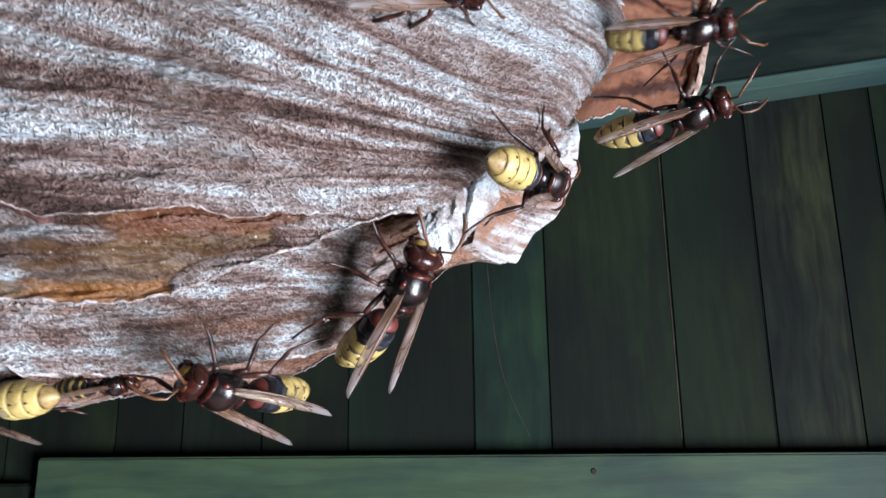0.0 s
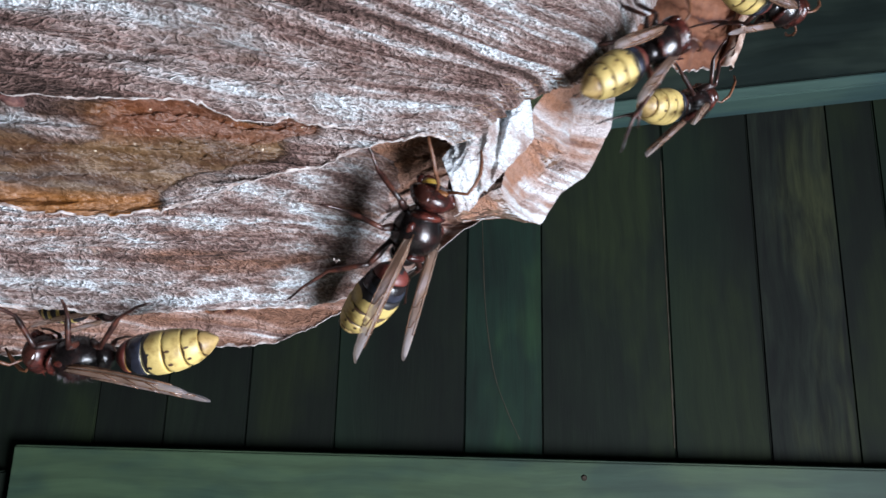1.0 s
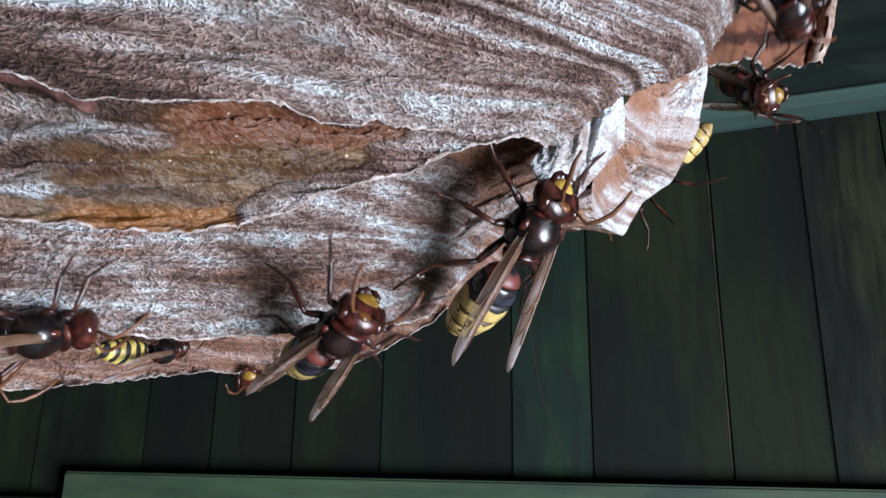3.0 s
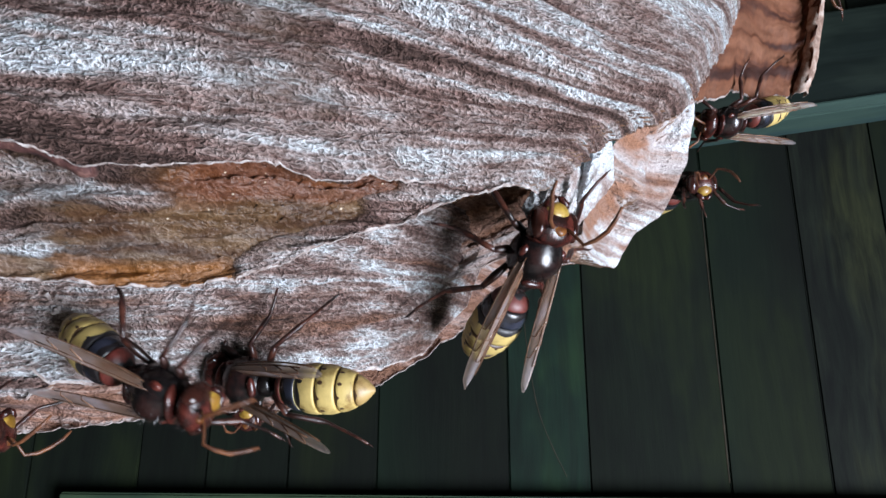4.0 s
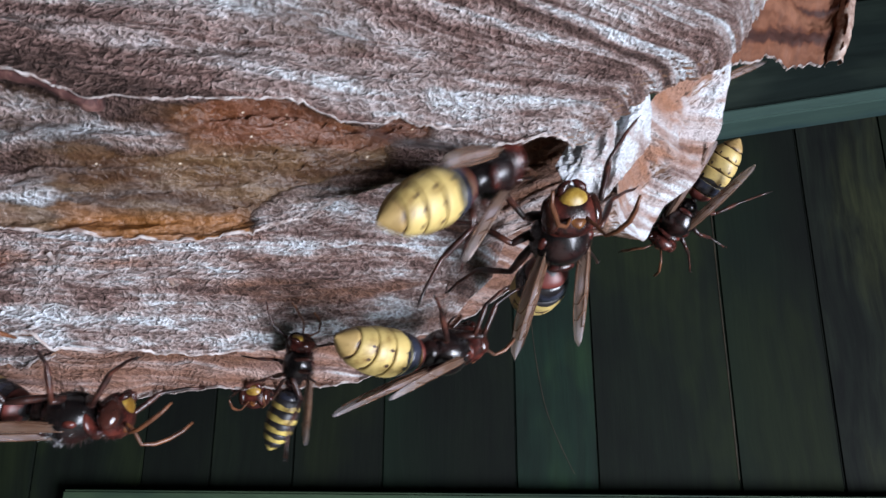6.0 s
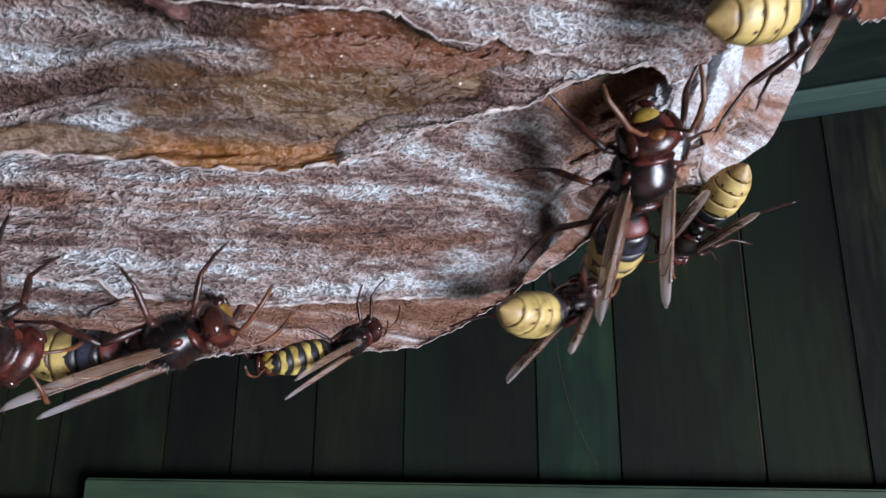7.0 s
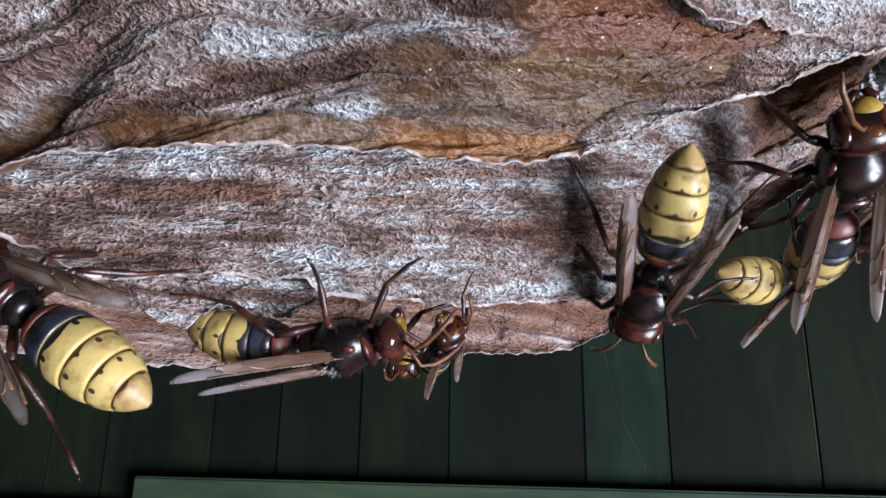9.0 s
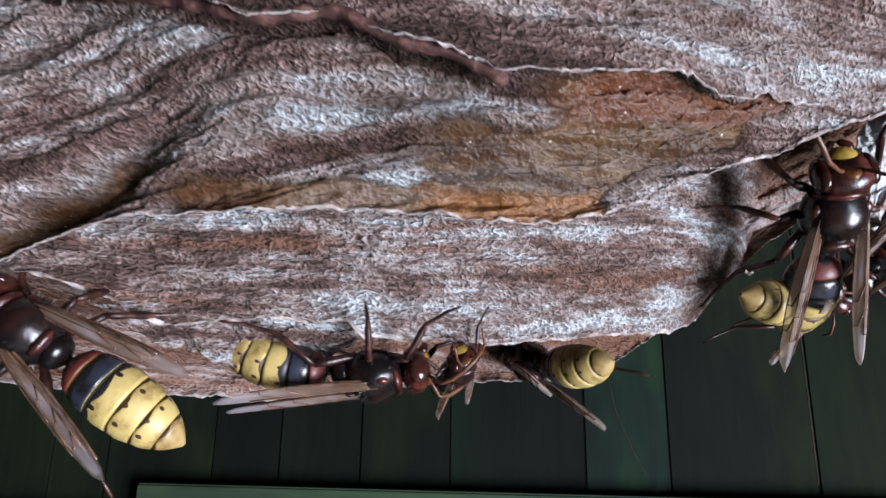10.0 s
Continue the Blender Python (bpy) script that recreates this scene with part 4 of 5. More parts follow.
def hornet(label, curl=10.0, spread=16.0, lift=8.0, stance=0.0, seed=1, size=1.0, striped=False):
    """A hornet along +y, its back to +z: thorax, head with eyes and feelers, ringed abdomen, folded wings, six legs."""
    global MM
    MM = 0.00097 * size
    rng = random.Random(seed)
    root = tagged(new("hornet"), label, "hornet", "hornets on the nest")
    bm = bmesh.new()
    blob(bm, (0, 4.6, 0.1), (3.42, 3.8, 3.15), sub=4, shape=lambda n: 1 + 0.05 * math.cos(5 * n.y) * max(n.z, 0) - 0.05 * max(-n.y - 0.5, 0))
    blob(bm, (0, 0.9, -0.3), (1.9, 1.4, 1.9), sub=3)
    tube(bm, [(0, 0.2, -0.5), (0, -0.5, -0.6), (0, -1.2, -0.6)], [0.75, 0.55, 0.8], 12)
    hairs(bm, (0, 4.6, 0.1), (3.39, 3.75, 3.12), 420, 0.75, rng)
    thorax = part("thorax", bm, M_THORAX, root, "dark brown hairy thorax")
    for name, c, r in (("collar", (0, 7.25, 0.65), (2.7, 0.75, 2.05)), ("scutellum", (0, 1.75, 2.05), (1.6, 0.6, 0.6))):
        bm = bmesh.new()
        blob(bm, c, r, (-18 if name == "collar" else 25, 0, 0), 3)
        part(name, bm, M_RUST, root, "red-brown plate")
    for sx in (-1, 1):
        bm = bmesh.new()
        blob(bm, (2.6 * sx, 5.6, 1.35), (0.7, 0.95, 0.55), (0, 0, 0), 2)
        part("tegula", bm, M_RUST, root)
    # abdomen in six rings that bend down with the curl
    a0 = Vector((0, -1.0, -0.5))
    lengths, widths = (1.7, 2.3, 2.8, 2.5, 2.2, 2.4), ((1.15, 2.6), (2.55, 3.15), (3.08, 3.3), (3.22, 2.95), (2.87, 2.2), (2.12, 0.22))
    place, bend = a0, 0.0
    for k, (ln, (wa, wb)) in enumerate(zip(lengths, widths)):
        bend += radians(curl) / 5 if k else radians(4)
        stations = []
        for i in range(9):
            f = i / 8
            r = (wa + 0.06) * (1 - f) + wb * f
            r += (0.35 if k == 0 else 0.16) * math.sin(math.pi * f) * (1.6 if k == 5 else 1)
            if i == 0 and k:
                r -= 0.22
            stations.append((-ln * f, 0.0, r, r * 0.92))
        stations.append((-ln - 0.02, 0.0, wb * 0.9, wb * 0.9 * 0.92))
        bm = revolve(bmesh.new(), stations, 32)
        m = Matrix.Translation(place * MM) @ Euler((bend, 0, 0)).to_matrix().to_4x4()
        bm.transform(m)
        tags = ("black ring", "", "", "", "", "") if striped else ("red-brown first ring", "dark ring with a pale edge", "yellow ring with a black band", "", "", "")
        part("abdomen_ring", bm, M_STRIPED[k] if striped else M_RING[(0, 1, 2, 3, 3, 4)[k]], root, tags[k])
        place = place + Vector((0, -ln * math.cos(bend), -ln * math.sin(bend)))
    # head: flat wide capsule that faces forward, with eyes, face plate, jaws and feelers
    bm = bmesh.new()
    blob(bm, (0, 9.7, -0.35), (3.25, 1.8, 2.85), (-8, 0, 0), 4, lambda n: 1 - 0.16 * max(-n.z, 0) * abs(n.x))
    hairs(bm, (0, 9.7, -0.35), (3.05, 1.7, 2.7), 120, 0.5, rng)
    head = part("head", bm, M_RUST, root, "red-brown head with a yellow face")
    bm = bmesh.new()
    blob(bm, (0, 10.6, -1.35), (1.65, 0.98, 1.4), (10, 0, 0), 3)
    part("face_plate", bm, M_FACE, head, "yellow face plate")
    bm = bmesh.new()
    blob(bm, (0, 11.05, 0.72), (1.15, 0.5, 0.95), (-20, 0, 0), 3, lambda n: 1 - 0.35 * max(n.z, 0) * abs(n.x))
    part("forehead", bm, M_BROW, head, "orange-brown forehead")
    for sx in (-1, 1):
        bm = bmesh.new()
        blob(bm, (1.75 * sx, 10.75, -0.2), (0.34, 0.42, 0.75), (0, 0, 22 * sx), 2)
        part("eye_rim", bm, M_FACE, head, "yellow rim beside the eye")
    for sx in (-1, 1):
        bm = bmesh.new()
        blob(bm, (2.45 * sx, 10.05, -0.15), (0.85, 1.2, 1.9), (0, 0, 18 * sx), 3, lambda n: 1 - 0.12 * max(0, 0.6 - abs(n.z)) * max(-n.x * sx, 0))
        part("eye", bm, M_EYE, head, "dark glossy eye")
        bm = tube(bmesh.new(), [(1.25 * sx, 10.4, -2.1), (1.1 * sx, 10.8, -2.7), (0.5 * sx, 10.9, -3.25), (0.05 * sx, 10.9, -3.4)], [0.5, 0.55, 0.4, 0.1], 10)
        part("jaw", bm, M_RUST, head)
        a, b = rng.uniform(-0.8, 0.8), rng.uniform(-0.6, 0.6)
        bm = tube(bmesh.new(), [(0.75 * sx, 11.1, 0.35), (1.5 * sx, 12.0, 1.2 + a * 0.4), (2.1 * sx, 12.7, 1.9 + a), (3.0 * sx + b, 14.0, 1.6 + a), (3.7 * sx + b, 15.3, 0.8 + a), (4.1 * sx + 2 * b, 16.6, -0.3 + a), (4.2 * sx + 2 * b, 17.6, -1.5 + a)], [0.22, 0.2, 0.21, 0.27, 0.28, 0.26, 0.16], 8)
        part("feeler", bm, M_FEELER, head)
    for c in ((0, 10.1, 2.05), (0.42, 9.75, 2.1), (-0.42, 9.75, 2.1)):
        part("ocellus", blob(bmesh.new(), c, (0.2, 0.2, 0.2), sub=2), M_EYE, head)
    # wings folded lengthwise, each a ribbed film with veins
    for sx in (-1, 1):
        wing_m = Matrix.Translation(Vector((2.3 * sx, 5.2, 2.2)) * MM) @ Euler((radians(lift), radians(-14 * sx), radians(180 + sx * spread * 0.32))).to_matrix().to_4x4()
        for name, ln, wd, dz in (("fore_wing", 18.6, 1.08, 0.0), ("hind_wing", 13.0, 0.82, -0.28)):
            bm = bmesh.new()
            n, c = 18, 5
            rows = []
            for i in range(n + 1):
                f = i / n
                half = wd * (0.18 + 0.82 * math.sin(math.pi * min(1, 0.08 + 0.84 * f)) ** 0.7) * (1 if f < 0.9 else math.sqrt(max(0.03, 1 - ((f - 0.9) / 0.1) ** 2)))
                row = []
                for j in range(c + 1):
                    g = j / c * 2 - 1
                    row.append(bm.verts.new(Vector((g * half * 0.9 - 0.25 * half * sx, ln * f, dz + 0.35 * math.cos(g * 3.1) * half / wd + 0.5 * f * f - 0.3 * abs(g))) * MM))
                rows.append(row)
            for i in range(n):
                for j in range(c):
                    bm.faces.new((rows[i][j], rows[i][j + 1], rows[i + 1][j + 1], rows[i + 1][j]))
            centre = [[tuple(v.co / MM) for v in row] for row in rows]
            bmesh.ops.solidify(bm, geom=bm.faces[:], thickness=0.05 * MM)
            bm.transform(wing_m)
            wing = part(name, bm, M_WING, root, "narrow folded amber wing")
            bm = bmesh.new()
            for j in (0, 1, 3, 5):
                tube(bm, [centre[i][j] for i in range(0, n - (j > 0) * 2, 2)], [0.13 if j in (0, 1) else 0.07] * len(range(0, n - (j > 0) * 2, 2)), 6)
            for i, j in ((6, 1), (9, 1), (12, 1), (8, 3), (11, 3)):
                tube(bm, [centre[i][j], centre[i + 2][j + 1 if j < 3 else 4], centre[i + 2][min(j + 2, 5)]], [0.09, 0.09, 0.09], 6)
            bm.transform(wing_m)
            part("venation", bm, M_VEIN, wing)
    # legs: origin at the hip; femur in the leg, shin and foot below it
    for pair, (hy, reach, swing) in enumerate(((6.6, 0.95, 38), (4.2, 1.05, -4), (2.2, 1.3, -42))):
        for sx in (-1, 1):
            hip = Vector((1.5 * sx, hy, -1.9))
            sw = radians(swing + rng.uniform(-14, 14) + stance * (1 if (pair + (sx > 0)) % 2 else -1))
            out = Vector((sx * math.cos(sw), math.sin(sw), 0))
            up = rng.uniform(-0.2, 0.25)
            knee = hip + out * 3.6 * reach + Vector((0, 0, 1.3 + up))
            ankle = knee + out * 2.8 * reach + Vector((0, 0, -3.6 - up)) + Vector((0, swing * 0.02, 0))
            foot = ankle + out * 2.3 * reach + Vector((0, swing * 0.03, -1.0))
            toe = foot + out * 1.2 * reach + Vector((0, swing * 0.02, -0.2))
            local = lambda p: tuple(p - hip)
            bm = tube(bmesh.new(), [(-0.5 * sx, 0, 0.5), (0, 0, 0), local(hip + (knee - hip) * 0.12), local(hip + (knee - hip) * 0.55), local(knee)], [0.75, 0.6, 0.42, 0.56, 0.36], 10)
            leg = part("leg", bm, M_LEG, root)
            leg.location = hip * MM
            bm = tube(bmesh.new(), [local(knee), local(knee + (ankle - knee) * 0.3), local(knee + (ankle - knee) * 0.8), local(ankle), local(ankle + (foot - ankle) * 0.5), local(foot), local(toe)], [0.32, 0.36, 0.42, 0.27, 0.22, 0.2, 0.16], 8)
            for side in (-0.25, 0.25):
                tube(bm, [local(toe), local(toe + out * 0.35 + Vector((side, side, -0.25)))], [0.1, 0.03], 5)
            for k in range(26):
                f = rng.uniform(0.1, 0.95)
                p = knee + (ankle - knee) * f
                d = Vector((rng.gauss(0, 1), rng.gauss(0, 1), rng.gauss(0, 1))).normalized()
                v = [bm.verts.new((q - hip) * MM) for q in (p + d * 0.3, p + d * 0.3 + Vector((0.05, 0, 0)), p + d * 0.85)]
                bm.faces.new(v)
            part("shin", bm, M_LEG, leg)
    MM = 0.00097
    return root



# ---- the hornets and their ways ----
HORNETS = []


def add(thing, rows):
    """Remembers a thing and its way: rows of seconds, plan place and turn."""
    HORNETS.append((thing, rows))


add(
    hornet("dark hornet guarding the arched mouth of the nest", 26, 14, 6, 6, 11, 1.2),
    [
        (0, -1.21, 12.54, 1.39, 134.5, -4.4, 51.8),
        (0.5, -1.21, 12.53, 1.35, 133.3, -7.2, 51.8),
        (1, -1.38, 12.54, 1.27, 129.3, -5.7, 48.7),
        (1.5, -1.06, 12.56, 1.43, 135.8, -1.9, 47.8),
        (2, -1.15, 12.52, 1.43, 134.1, -4.3, 35.8),
        (2.5, -1.11, 12.54, 1.4, 134.1, -0.4, 41),
        (4, -0.77, 12.53, 1.79, 135.3, 0.8, 31.9),
        (4.5, -0.9, 12.52, 1.62, 142.6, -15.9, 24),
        (5, -0.72, 12.53, 1.66, 147.4, -17.1, 22.5),
        (6.5, -0.86, 12.52, 1.58, 158.1, -11.2, 11.2),
        (7, -0.89, 12.53, 1.64, 147.2, -15.7, 14.2),
        (7.5, -0.85, 12.53, 1.55, 147, -11.4, 9.9),
        (8, -0.95, 12.53, 1.56, 145.2, -12.7, 6.8),
        (8.5, -0.91, 12.54, 1.53, 145.5, -9.8, 2.2),
        (9, -0.99, 12.54, 1.59, 143.9, -8.8, 3.2),
        (9.5, -1.18, 12.54, 1.57, 138, -6.9, 5.3),
        (10, -1.19, 12.54, 1.6, 136.1, -6.5, 6.1),
    ],
)
add(
    hornet("hornet walking along the torn paper edge", 18, 20, 7, 10, 21),
    [
        (0, -3.58, 11.17, -0.18, 169.9, -28.9, -28.7),
        (0.5, -4.32, 11.18, -0.46, 178.6, -18.1, -42.3),
        (1, -5.59, 11.34, -0.56, -1.2, -174.4, 93),
        (1.5, -5.23, 11.16, -0.5, -173, -25, -31.5),
        (1.8, -4.41, 11.27, -0.88, -158.6, -52.5, -39.4),
        (2.05, -4.15, 11.43, -0.58, 164.4, 3.5, 18.7),
        (2.25, -3.86, 11.29, -0.51, 165, 16.8, 33),
        (2.5, -3.8, 12.44, -0.19, 141.6, 28.3, 41.6),
        (2.7, -3.85, 12.42, -0.18, 158, 28, 41.8),
        (3.1, -3.65, 11.51, 0.17, 159.6, 13.5, 27.1),
        (3.23, -3.72, 11.59, 0.26, 103, 3.8, 13),
        (3.35, -3.78, 11.67, 0.35, 48.6, -13.2, 13),
        (3.6, -3.84, 11.63, 0.35, 99.9, -64.7, -48.3),
        (3.8, -4.37, 11.61, 0.39, 166.9, -57.9, -113.6),
        (4, -4.42, 11.55, 0.17, -21.8, -117.2, 86.8),
        (4.5, -4.08, 11.44, 0.37, 6, -122.8, 68.6),
        (5, -3.77, 11.21, 0.74, 9.3, -118.6, 129.6),
        (5.2, -3.82, 11.06, 1.21, -88.5, -72.5, -110.4),
        (5.35, -3.61, 10.7, 1.09, 72.3, -48.4, 50.5),
        (5.5, -3.53, 10.73, 1.04, 43.8, 4.3, 22.1),
        (5.8, -2.62, 10.57, 1.64, 62.6, 37.4, 34.3),
        (6.1, -1.58, 10.41, 2.25, 119.8, 58.1, 89.5),
        (6.3, -1.09, 10.28, 2.29, 136.1, 53.5, 88.6),
        (6.5, -0.59, 10.2, 2.43, 132.7, 52, 79.4),
        (7, 0.66, 10.08, 3.19, 122.7, 53.1, 82),
        (7.2, 0.32, 9.96, 3.39, 73.3, 39.8, 16.8),
        (7.25, -0.2, 9.89, 3.54, 131, 54.9, 91.9),
        (7.3, -0.71, 9.81, 3.71, 167.7, 24.6, 147.3),
        (7.35, -1.22, 9.74, 3.85, 168.5, -16, 178),
        (7.5, -2.39, 9.47, 2.89, 2, -162.7, 2.9),
        (7.8, -2.93, 9.73, 2.14, -161, -17, -179),
        (8, -3.23, 9.96, 1.67, 25.6, -156, -3.9),
        (8.25, -3.46, 10.34, 1.39, -129.5, -30.3, 177.8),
        (8.5, -3.56, 10.93, 1.16, 23.9, -134.4, 6.9),
        (8.8, -3.56, 11.28, 0.75, -134.8, -22.7, -177.8),
        (9, -3.54, 11.67, 0.58, 32.2, -166.3, 1.2),
        (9.3, -3.92, 12.21, 0.22, -148.9, -10.2, -165.6),
        (9.5, -4.45, 12.88, -0.01, 17.3, -167.3, 26.1),
        (9.6, -4.64, 13.22, -0.06, -170.6, -12.9, -152.7),
        (10, -5.13, 14.04, 0.11, -15.9, -155.7, 37.1),
    ],
)
add(
    hornet("hornet hanging under the lower paper edge", 24, 20, 6, 8, 31),
    [
        (0, -11.86, 10.61, 0.74, -179.3, 15, 93.5),
        (1, -9.37, 10.61, -0.5, 175.6, 16, 123.7),
        (1.5, -8.71, 10.51, -0.45, -6.7, 163.5, -65.7),
        (2, -8.47, 10.64, -0.51, -13.3, 158.7, -23.7),
        (2.5, -8.15, 10.43, -0.42, -12.6, 157.6, -73.6),
        (2.7, -8.1, 10.47, -0.21, 165.4, 23, 117.2),
        (3.3, -7.23, 10.31, 0.17, 175.3, 6.6, 142.2),
        (3.55, -6.61, 10.16, 0.18, 179.5, -0.1, 99.8),
        (3.8, -5.99, 10.02, 0.19, -172.9, -2.3, 56.9),
        (4, -5.8, 10.14, 0.16, 29.1, 139.3, -78.5),
        (4.25, -5.38, 10.18, -0.17, -168.4, -24.7, 99.7),
        (4.5, -5.04, 10.32, -0.53, -7.8, -140.5, -12.2),
        (5, -3.75, 10.74, -0.3, -13.2, -155, -20.4),
        (5.2, -3.56, 10.91, -0.37, 173, -13.1, 142.3),
        (5.7, -2.9, 11.41, -0.05, 169.1, 3.3, 145.2),
        (6.3, -2.62, 13.11, 0.35, 158.7, 20.1, 137.7),
        (6.5, -2.54, 13.42, 0.38, -28.8, 152.7, -46.6),
        (7, -1.92, 13.57, 0.36, -23.8, 161.8, -34.6),
        (7.5, -1.63, 13.95, 0.36, -17.4, 167.9, -34.9),
        (8, -1.36, 13.92, 0.85, -21.5, 159.2, -44.9),
        (8.5, -1.43, 13.93, 0.84, -20.4, 153.5, -46.9),
        (9, -1.38, 13.92, 0.89, -20.7, 149.6, -47.8),
        (9.5, -1.26, 13.92, 0.96, -20.7, 145.7, -49.2),
        (10, -1.06, 13.91, 1.1, -19.7, 144, -51.2),
    ],
)
add(
    hornet("dark hornet clinging below the ragged paper edge", 30, 7, 3, 12, 41),
    [
        (0, -11.75, 11.21, 0.21, -177.7, 6.6, 93.9),
        (4, -9.5, 11.26, -0.6, -3.4, 172.5, -75.9),
        (4.5, -9.42, 11.26, -0.45, -1.9, 172.4, -73.3),
        (5, -8.96, 11.26, -0.51, -3, 172.4, -74.7),
        (5.2, -8.7, 11.21, -0.56, -177.2, 9.5, 96.3),
        (6.3, -7.37, 11.21, -0.66, -178, 7.5, 96.4),
        (6.5, -7.25, 11.21, -0.48, -13.8, 171.7, -83.8),
        (7, -7.25, 11.18, -0.49, 163, 5.7, 94.2),
        (7.5, -7.3, 11.14, -0.55, 164.6, 5.2, 89),
        (8, -7.29, 11.42, -0.42, -18.4, 179.4, -33),
        (8.5, -7.66, 11.13, -0.51, 170, 5.8, 83),
        (9, -7.71, 11.17, -0.43, -5.1, 173.1, -89.2),
        (9.5, -7.74, 11.19, -0.4, -4.3, 173.4, -85.2),
        (10, -7.87, 11.23, -0.3, -3.2, 174.1, -78.4),
    ],
)
add(
    hornet("large hornet with a bright yellow belly close by", 10, 24, 10, 9, 51),
    [
        (0, -10.71, 9.02, 1.82, -88.1, 72.3, -170.9),
        (4.6, -10.08, 9.03, 1.49, 74.3, 99.3, 2.9),
        (5, -7.29, 8.98, 0.87, 89, 98, 10.8),
        (5.2, -6.88, 8.96, 0.89, 94.7, 95, 13.6),
        (5.7, -8.74, 8.95, 0.66, 97.3, 101.4, 19.7),
        (6.5, -8.87, 9.1, 0.01, -123.3, 61.3, -162.1),
        (7, -8.24, 9.19, -0.48, 20.8, 116.1, 7.3),
        (7.5, -8.48, 9.19, -0.81, 16.3, 125.3, 8.7),
        (7.8, -8.6, 9.13, -0.74, -151.5, 44.9, -171.6),
        (8, -8.5, 9.16, -0.71, 6.9, 132.8, -5.6),
        (8.12, -8.5, 9.12, -0.66, -147.2, 24.5, -155.8),
        (8.24, -8.64, 9.1, -0.52, -149.4, -2.5, -144.9),
        (8.36, -8.62, 9.06, -0.32, -149, -25.9, -133.7),
        (8.5, -8.4, 8.84, -0.18, 25.1, -150.1, 62.1),
        (8.7, -9.05, 8.86, -0.32, -178.3, -50.3, -115.7),
        (8.85, -9.29, 8.74, -0.33, 95.8, -73.3, -21.6),
        (9, -9.91, 9.35, -0.31, 66.4, -56.4, 20.5),
        (9.5, -9.98, 9.31, -0.26, 79.1, -53.9, 18.8),
        (10, -10.33, 9.28, -0.29, 83.6, -56.2, 20.6),
    ],
)
add(
    hornet("hornet climbing the outer side of the scroll", 8, 12, 6, 8, 61),
    [
        (0, 1.23, 21.12, 6.8, -115.9, -59.2, 131),
        (1, 1.63, 21.13, 6.65, -126.4, -62.3, 135.3),
        (1.5, 1.45, 20.13, 5.9, -132.5, -65.3, 138),
        (2, 2.23, 17.72, 4.85, -109.4, -59.8, 118),
        (2.5, 2.31, 17.71, 4.89, -73.9, -60.4, 98.7),
        (3.25, 2.57, 17.52, 4.91, -58.4, -34.6, 119.4),
        (4, 3.07, 17.25, 5.07, -11.9, 5.8, -166.7),
        (4.5, 3.13, 17.19, 5.3, -2.2, -2.1, -162),
        (5, 3.65, 17.12, 4.97, -44, -0.3, 146),
        (5.2, 3.62, 17.12, 4.8, -53.4, -17.9, 170.2),
        (5.75, 2.91, 16.91, 4.28, -100.3, -32.1, -179),
        (6.3, 2.19, 16.7, 3.76, -153.8, -33.6, -158.4),
        (6.5, 1.98, 16.19, 3.66, 58.6, -127.1, 48.2),
        (7, 0.83, 15.81, 2.36, 15.3, -155.6, 9.5),
        (7.5, 0.49, 15.62, 2.43, 14, -156.2, 8.5),
        (8, 0.8, 15.66, 2.63, 5, -154.2, 1.2),
        (8.5, 0.96, 15.67, 2.51, -1.4, -154.2, -3.4),
        (10, 0.83, 15.5, 2.16, -141.8, -33.3, -171.6),
    ],
)
add(
    hornet("hornet hanging from the curled flap", 9, 18, 8, 10, 71),
    [
        (0, 4.47, 12.94, 5.26, 169.3, 26.9, 61.3),
        (0.5, 4.29, 13.24, 5.01, -168.2, 29.2, 53),
        (0.75, 4.09, 13.51, 4.82, -175.6, 20.7, 96.2),
        (1, 3.91, 13.78, 4.73, -27.5, 162.5, -50.5),
        (1.5, 3.76, 14.1, 4.76, -34.4, 137.5, -65.4),
        (1.75, 3.67, 14.36, 5.12, 160.1, 10.1, 64.3),
        (2, 3.57, 14.62, 5.47, -167.7, -0.8, 12.6),
        (2.5, 3.74, 15.37, 5.73, -166.7, 4.2, 13.7),
        (2.7, 3.68, 15.59, 5.9, -164.3, 4.7, 14.4),
        (2.95, 3.91, 15.88, 6.1, -131.1, 41.2, 51.2),
        (3.2, 4.15, 16.17, 6.3, -68.4, 38.9, 116.9),
        (3.3, 4.21, 16.29, 6.37, -54.2, 3.5, 150.4),
        (3.4, 4.26, 16.4, 6.44, -61.3, -33.7, -179.6),
        (3.5, 4.32, 16.52, 6.51, -105.8, -56.1, -118.7),
        (3.8, 4.53, 16.56, 6.44, -157.5, -31.8, -83.1),
        (4, 4.51, 16.55, 6.49, -161.7, -29.8, -78.3),
        (4.5, 3.99, 16.53, 6.06, -131.4, -46.1, -91.7),
        (5, 3.73, 16.51, 6.46, -134.5, -46.6, -77.3),
        (5.2, 3.41, 16.51, 6.34, -125.3, -49.4, -86.9),
        (6.5, 3.14, 16.56, 7.9, -127.4, -33.6, -105.4),
        (10, 1.41, 16.56, 10.34, -133, -30.5, -96.4),
    ],
)
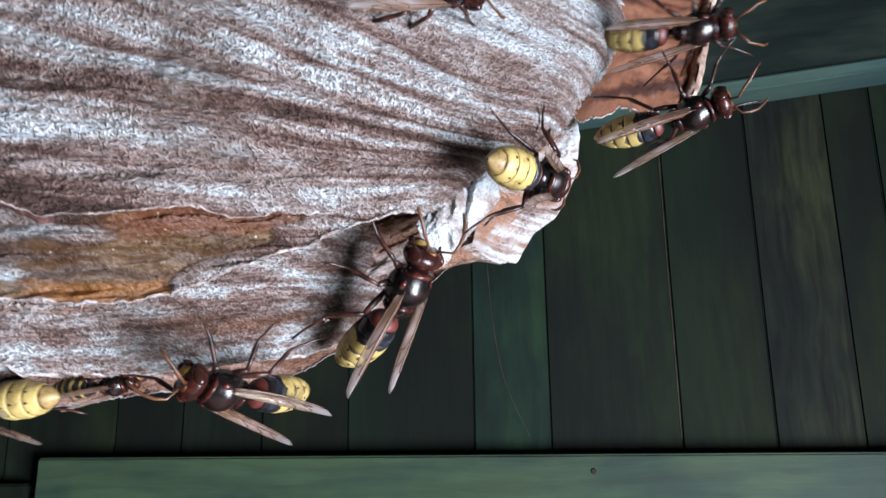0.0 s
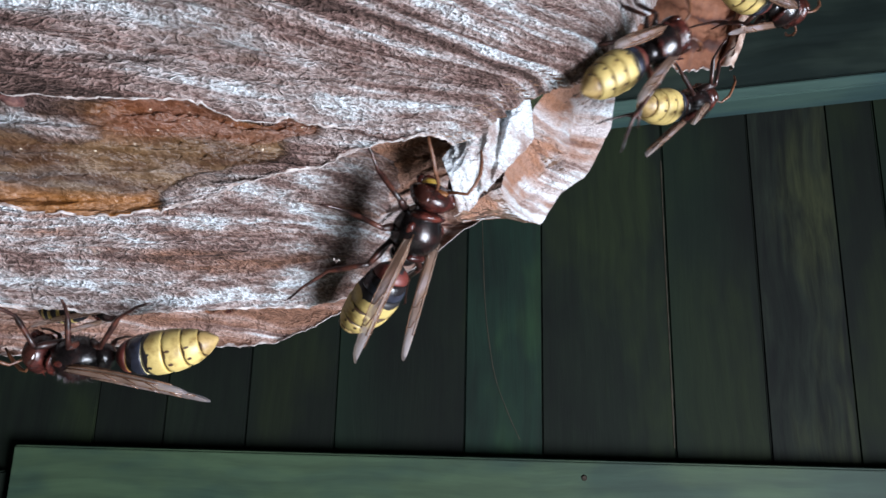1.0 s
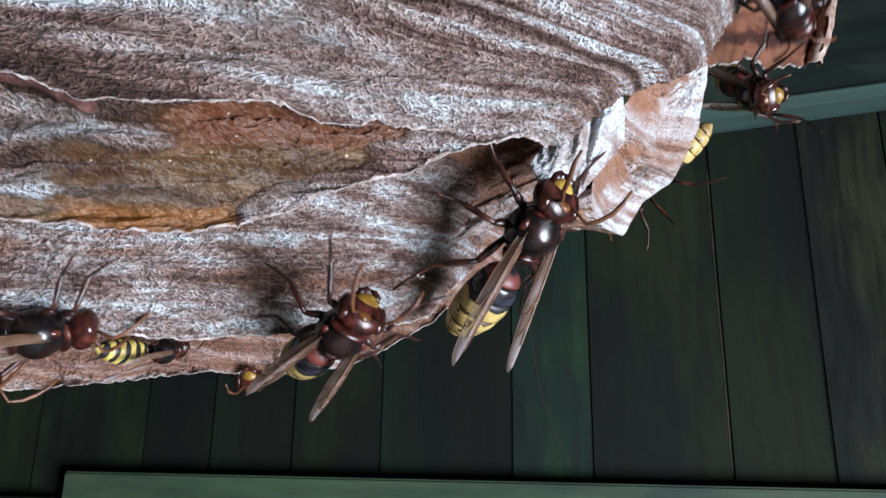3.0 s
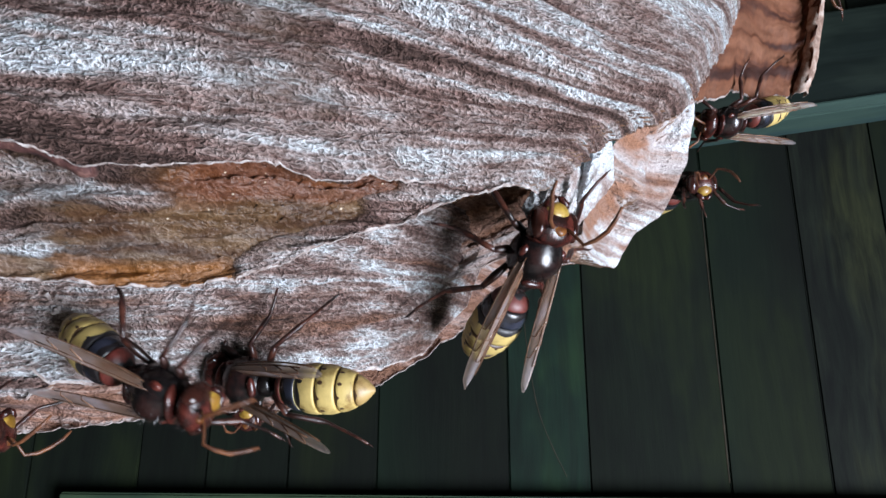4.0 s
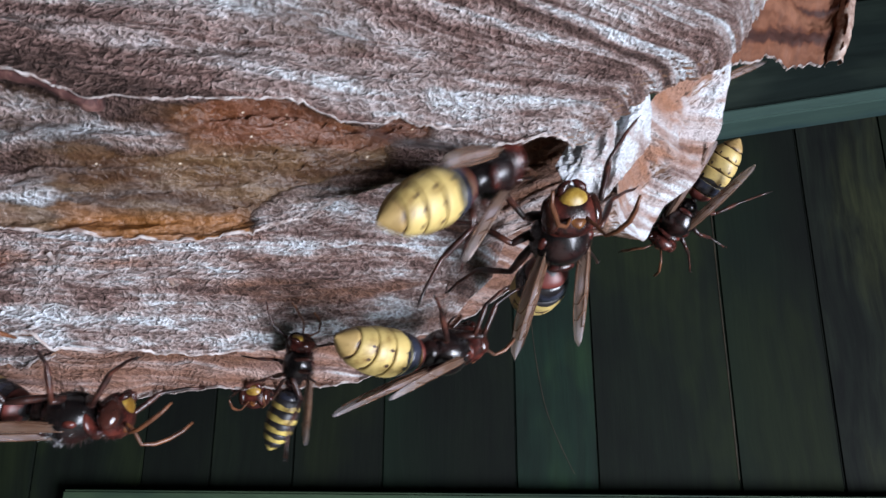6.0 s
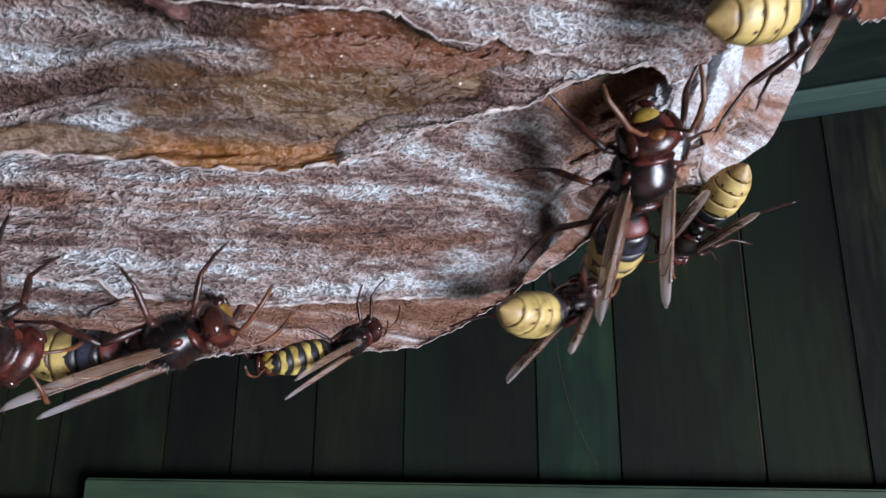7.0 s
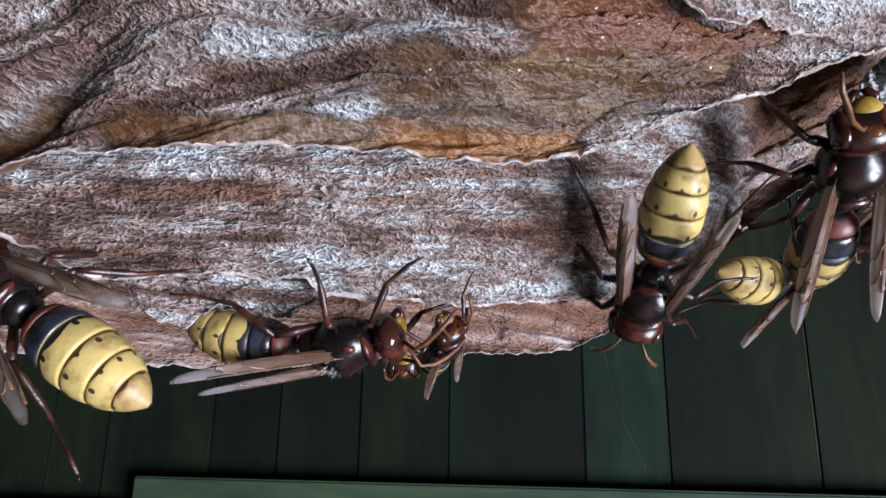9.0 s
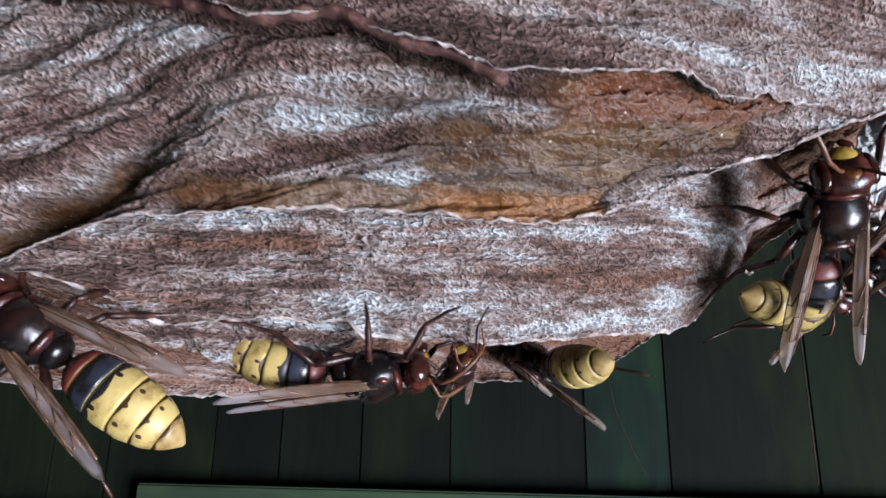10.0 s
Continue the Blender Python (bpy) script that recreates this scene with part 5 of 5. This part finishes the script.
add(
    hornet("hornet leaving over the rim of the flap", 8, 15, 8, 8, 81),
    [
        (0, 4.79, 13.16, 7.4, -177.5, 41.9, 75.8),
        (0.5, 6.15, 13.88, 7.6, 160.1, 30.3, 115.4),
        (1, 5.97, 14.19, 7.22, 166.2, 19.9, 124.4),
        (1.25, 6, 14.21, 7.93, -146.8, 19.3, 105.7),
        (1.5, 6.03, 14.23, 8.63, -99.5, 32, 91.9),
        (2.5, 5.98, 14.55, 9.5, -96.6, 21.6, 100.8),
        (10, 3.51, 14.79, 14.88, -98.6, 7.3, 103.3),
    ],
)
add(
    hornet("hornet crossing from the paper face to the rim", 7, 13, 8, 14, 91),
    [
        (0, 1.54, 11.04, 3.53, -18.5, 118.2, -41.8),
        (0.2, 1.51, 11.02, 3.57, 149, 66.8, 119.6),
        (0.5, 1.76, 10.91, 3.61, -40.3, 120.5, -81),
        (0.8, 2.16, 11.58, 4.24, 116.6, 56.7, 74.8),
        (1, 2.76, 11.96, 4.86, 98.5, 51.6, 45.2),
        (1.5, 3.21, 12.57, 5.19, 138.4, 48.7, 90.3),
        (2, 3.92, 13, 5.37, -3.1, 155.4, -55.4),
        (2.25, 3.88, 13, 5.15, -168.6, 9.9, 138.2),
        (2.5, 3.69, 13.01, 5.07, -152.7, 3.2, 154.9),
        (2.7, 3.67, 13.01, 5.36, -154.2, 3.2, 155),
        (3.2, 3.68, 12.61, 7.38, -173.5, 13.8, 146.1),
        (3.8, 3.95, 12.4, 9.88, -155, 12.1, 143.8),
        (10, -0.98, 12.4, 11.08, -161.8, 11.1, 144.3),
    ],
)
add(
    hornet("hornet under the far end of the paper edge", 8, 10, 5, 8, 101),
    [
        (0, -8.34, 11.25, -0.27, -5.4, -145.3, 78.4),
        (0.5, -9.28, 11.24, -0.74, 175.5, -34.7, -103.4),
        (1, -9.72, 11.25, -1.05, 176.9, -31.6, -107.7),
        (10, -16.29, 11.23, -0.48, 175.6, -29.7, -100.6),
    ],
)
add(
    hornet("hornet standing on the upper paper face", 8, 14, 8, 8, 111),
    [
        (0, -0.35, 9.07, 6.22, 167.3, 50.4, 112.4),
        (0.5, -0.79, 9.08, 5.99, 152.5, 49.2, 104.4),
        (2.5, -0.79, 9.08, 5.7, 142.9, 40.7, 106.2),
        (2.93, -0.65, 9.18, 5.77, 175.1, 15.3, 160.8),
        (3.37, -0.52, 9.28, 5.85, 176.9, -22.3, -160.6),
        (3.8, -0.38, 9.38, 5.92, 143.4, -49.3, -101.4),
        (4, -0.43, 9.39, 5.65, 143.9, -51, -102.1),
        (4.5, -0.22, 9.38, 5.79, 150.2, -51.2, -104.9),
        (5, -0.25, 9.39, 5.76, 148.7, -49.5, -108.9),
        (5.2, -0.43, 9.39, 5.72, 147.3, -48.9, -108.4),
        (6.5, -1.22, 9.38, 5.82, 132.8, -43.4, -98.2),
        (10, -0.9, 9.4, 6.72, 108.9, -44.4, -100.4),
    ],
)
add(
    hornet("small wasp striped black and yellow behind the lower paper", 12, 10, 4, 8, 121, 0.62, True),
    [
        (0, -7.12, 12.9, -0, 170.6, 23.6, 87.5),
        (0.5, -7.12, 12.9, 0.1, 169, 20.5, 87.1),
        (1, -6.88, 12.9, 0.35, 169.4, 16.8, 86.9),
        (1.5, -7.3, 12.9, 0.25, 170.2, 17.7, 88.7),
        (2, -6.99, 12.67, -0.09, 173.2, 23.4, 116.6),
        (2.5, -7.05, 12.78, -0.07, -15.6, 151.2, -10.6),
        (4, -6.64, 13.07, 0.57, 172.6, 24.9, 118.6),
        (5, -6.26, 13.09, 0.65, 171.3, 25.7, 127.5),
        (5.2, -6.17, 13.09, 0.54, 171.2, 26, 129.1),
        (5.75, -5.2, 12.6, 0.08, 117.6, -11.3, 134.1),
        (6.3, -4.23, 12.11, -0.38, 51, -26.1, 170.8),
        (6.5, -4.42, 12.11, -0.37, 54.1, -31.9, 170.4),
        (6.62, -4.58, 12.2, -0.34, 98.5, -18.2, 147.5),
        (6.75, -4.75, 12.28, -0.3, 133.8, 5.5, 140.1),
        (7, -5.02, 12.29, -0.33, 150.4, 24.7, 122.4),
        (7.5, -5.28, 12.28, -0.46, -31.4, 161.6, -63.7),
        (8, -5.82, 12.35, -0.24, -39.9, 144.3, -34.3),
        (8.5, -6.36, 12.33, -0.28, -48, 140.2, -47.8),
        (8.75, -6.26, 12.2, -0.34, 135, 2.2, 82.1),
        (9, -6.18, 12.07, -0.37, 161.4, -31.3, 27.2),
        (9.5, -6.26, 12.07, -0.37, 161.4, -32.7, 26.4),
        (10, -6.4, 12.07, -0.24, 163.1, -26.7, 25),
    ],
)
add(
    hornet("dull hornet peering out below the torn inner paper", 10, 12, 5, 8, 131, 0.8),
    [
        (0, -5.38, 15.78, 1.52, -160.7, -0, 9.2),
        (1, -5.38, 15.78, 1.12, -160.7, -0, 9.2),
        (1.5, -5.38, 15.78, 0.12, -160.7, -0, 9.2),
        (2.5, -6.15, 15.78, 0.05, -160.7, -0, 9.2),
        (4, -6.15, 15.78, 0.05, -160.7, -0, 9.2),
        (6.5, -6.37, 15.78, 0.07, -160.7, -0, 9.2),
        (7, -7.02, 15.78, 0.01, -160.7, -0, 9.2),
        (7.5, -7.02, 15.78, -0.21, -160.7, -0, 9.2),
        (8, -7.54, 15.78, -0.11, -160.7, -0, 9.2),
        (8.5, -7.48, 15.78, -0.12, -160.7, -0, 9.2),
        (9, -7.39, 15.78, -0, -160.7, -0, 9.2),
        (10, -6.95, 15.78, 0.37, -160.7, -0, 9.2),
    ],
)



def motions():
    for thing, rows in HORNETS:
        walk(thing, [(t, pose(*at(x, y, z), a, b, c)) for t, x, y, z, a, b, c in rows])
    # the guard lifts and turns its head
    guard = next(c for c in HORNETS[0][0].children if c.name.startswith("head"))
    neck = Matrix.Translation((0, 10 * MM, -0.36 * MM))
    nods = [(0, 0, 0), (1, 8, 0), (1.5, 30, 0), (2, 62, 6), (2.5, 45, -8), (4, 45, 0), (4.5, 58, 6), (5, 58, -4), (6.5, 25, 0), (7, 18, 10), (7.5, 40, 0), (8, 20, -6), (8.5, 40, 4), (9, 35, 0), (10, 30, 4)]
    walk(guard, [(t, neck @ pose(0, 0, 0, a, 0, b) @ neck.inverted()) for t, a, b in nods])


motions()
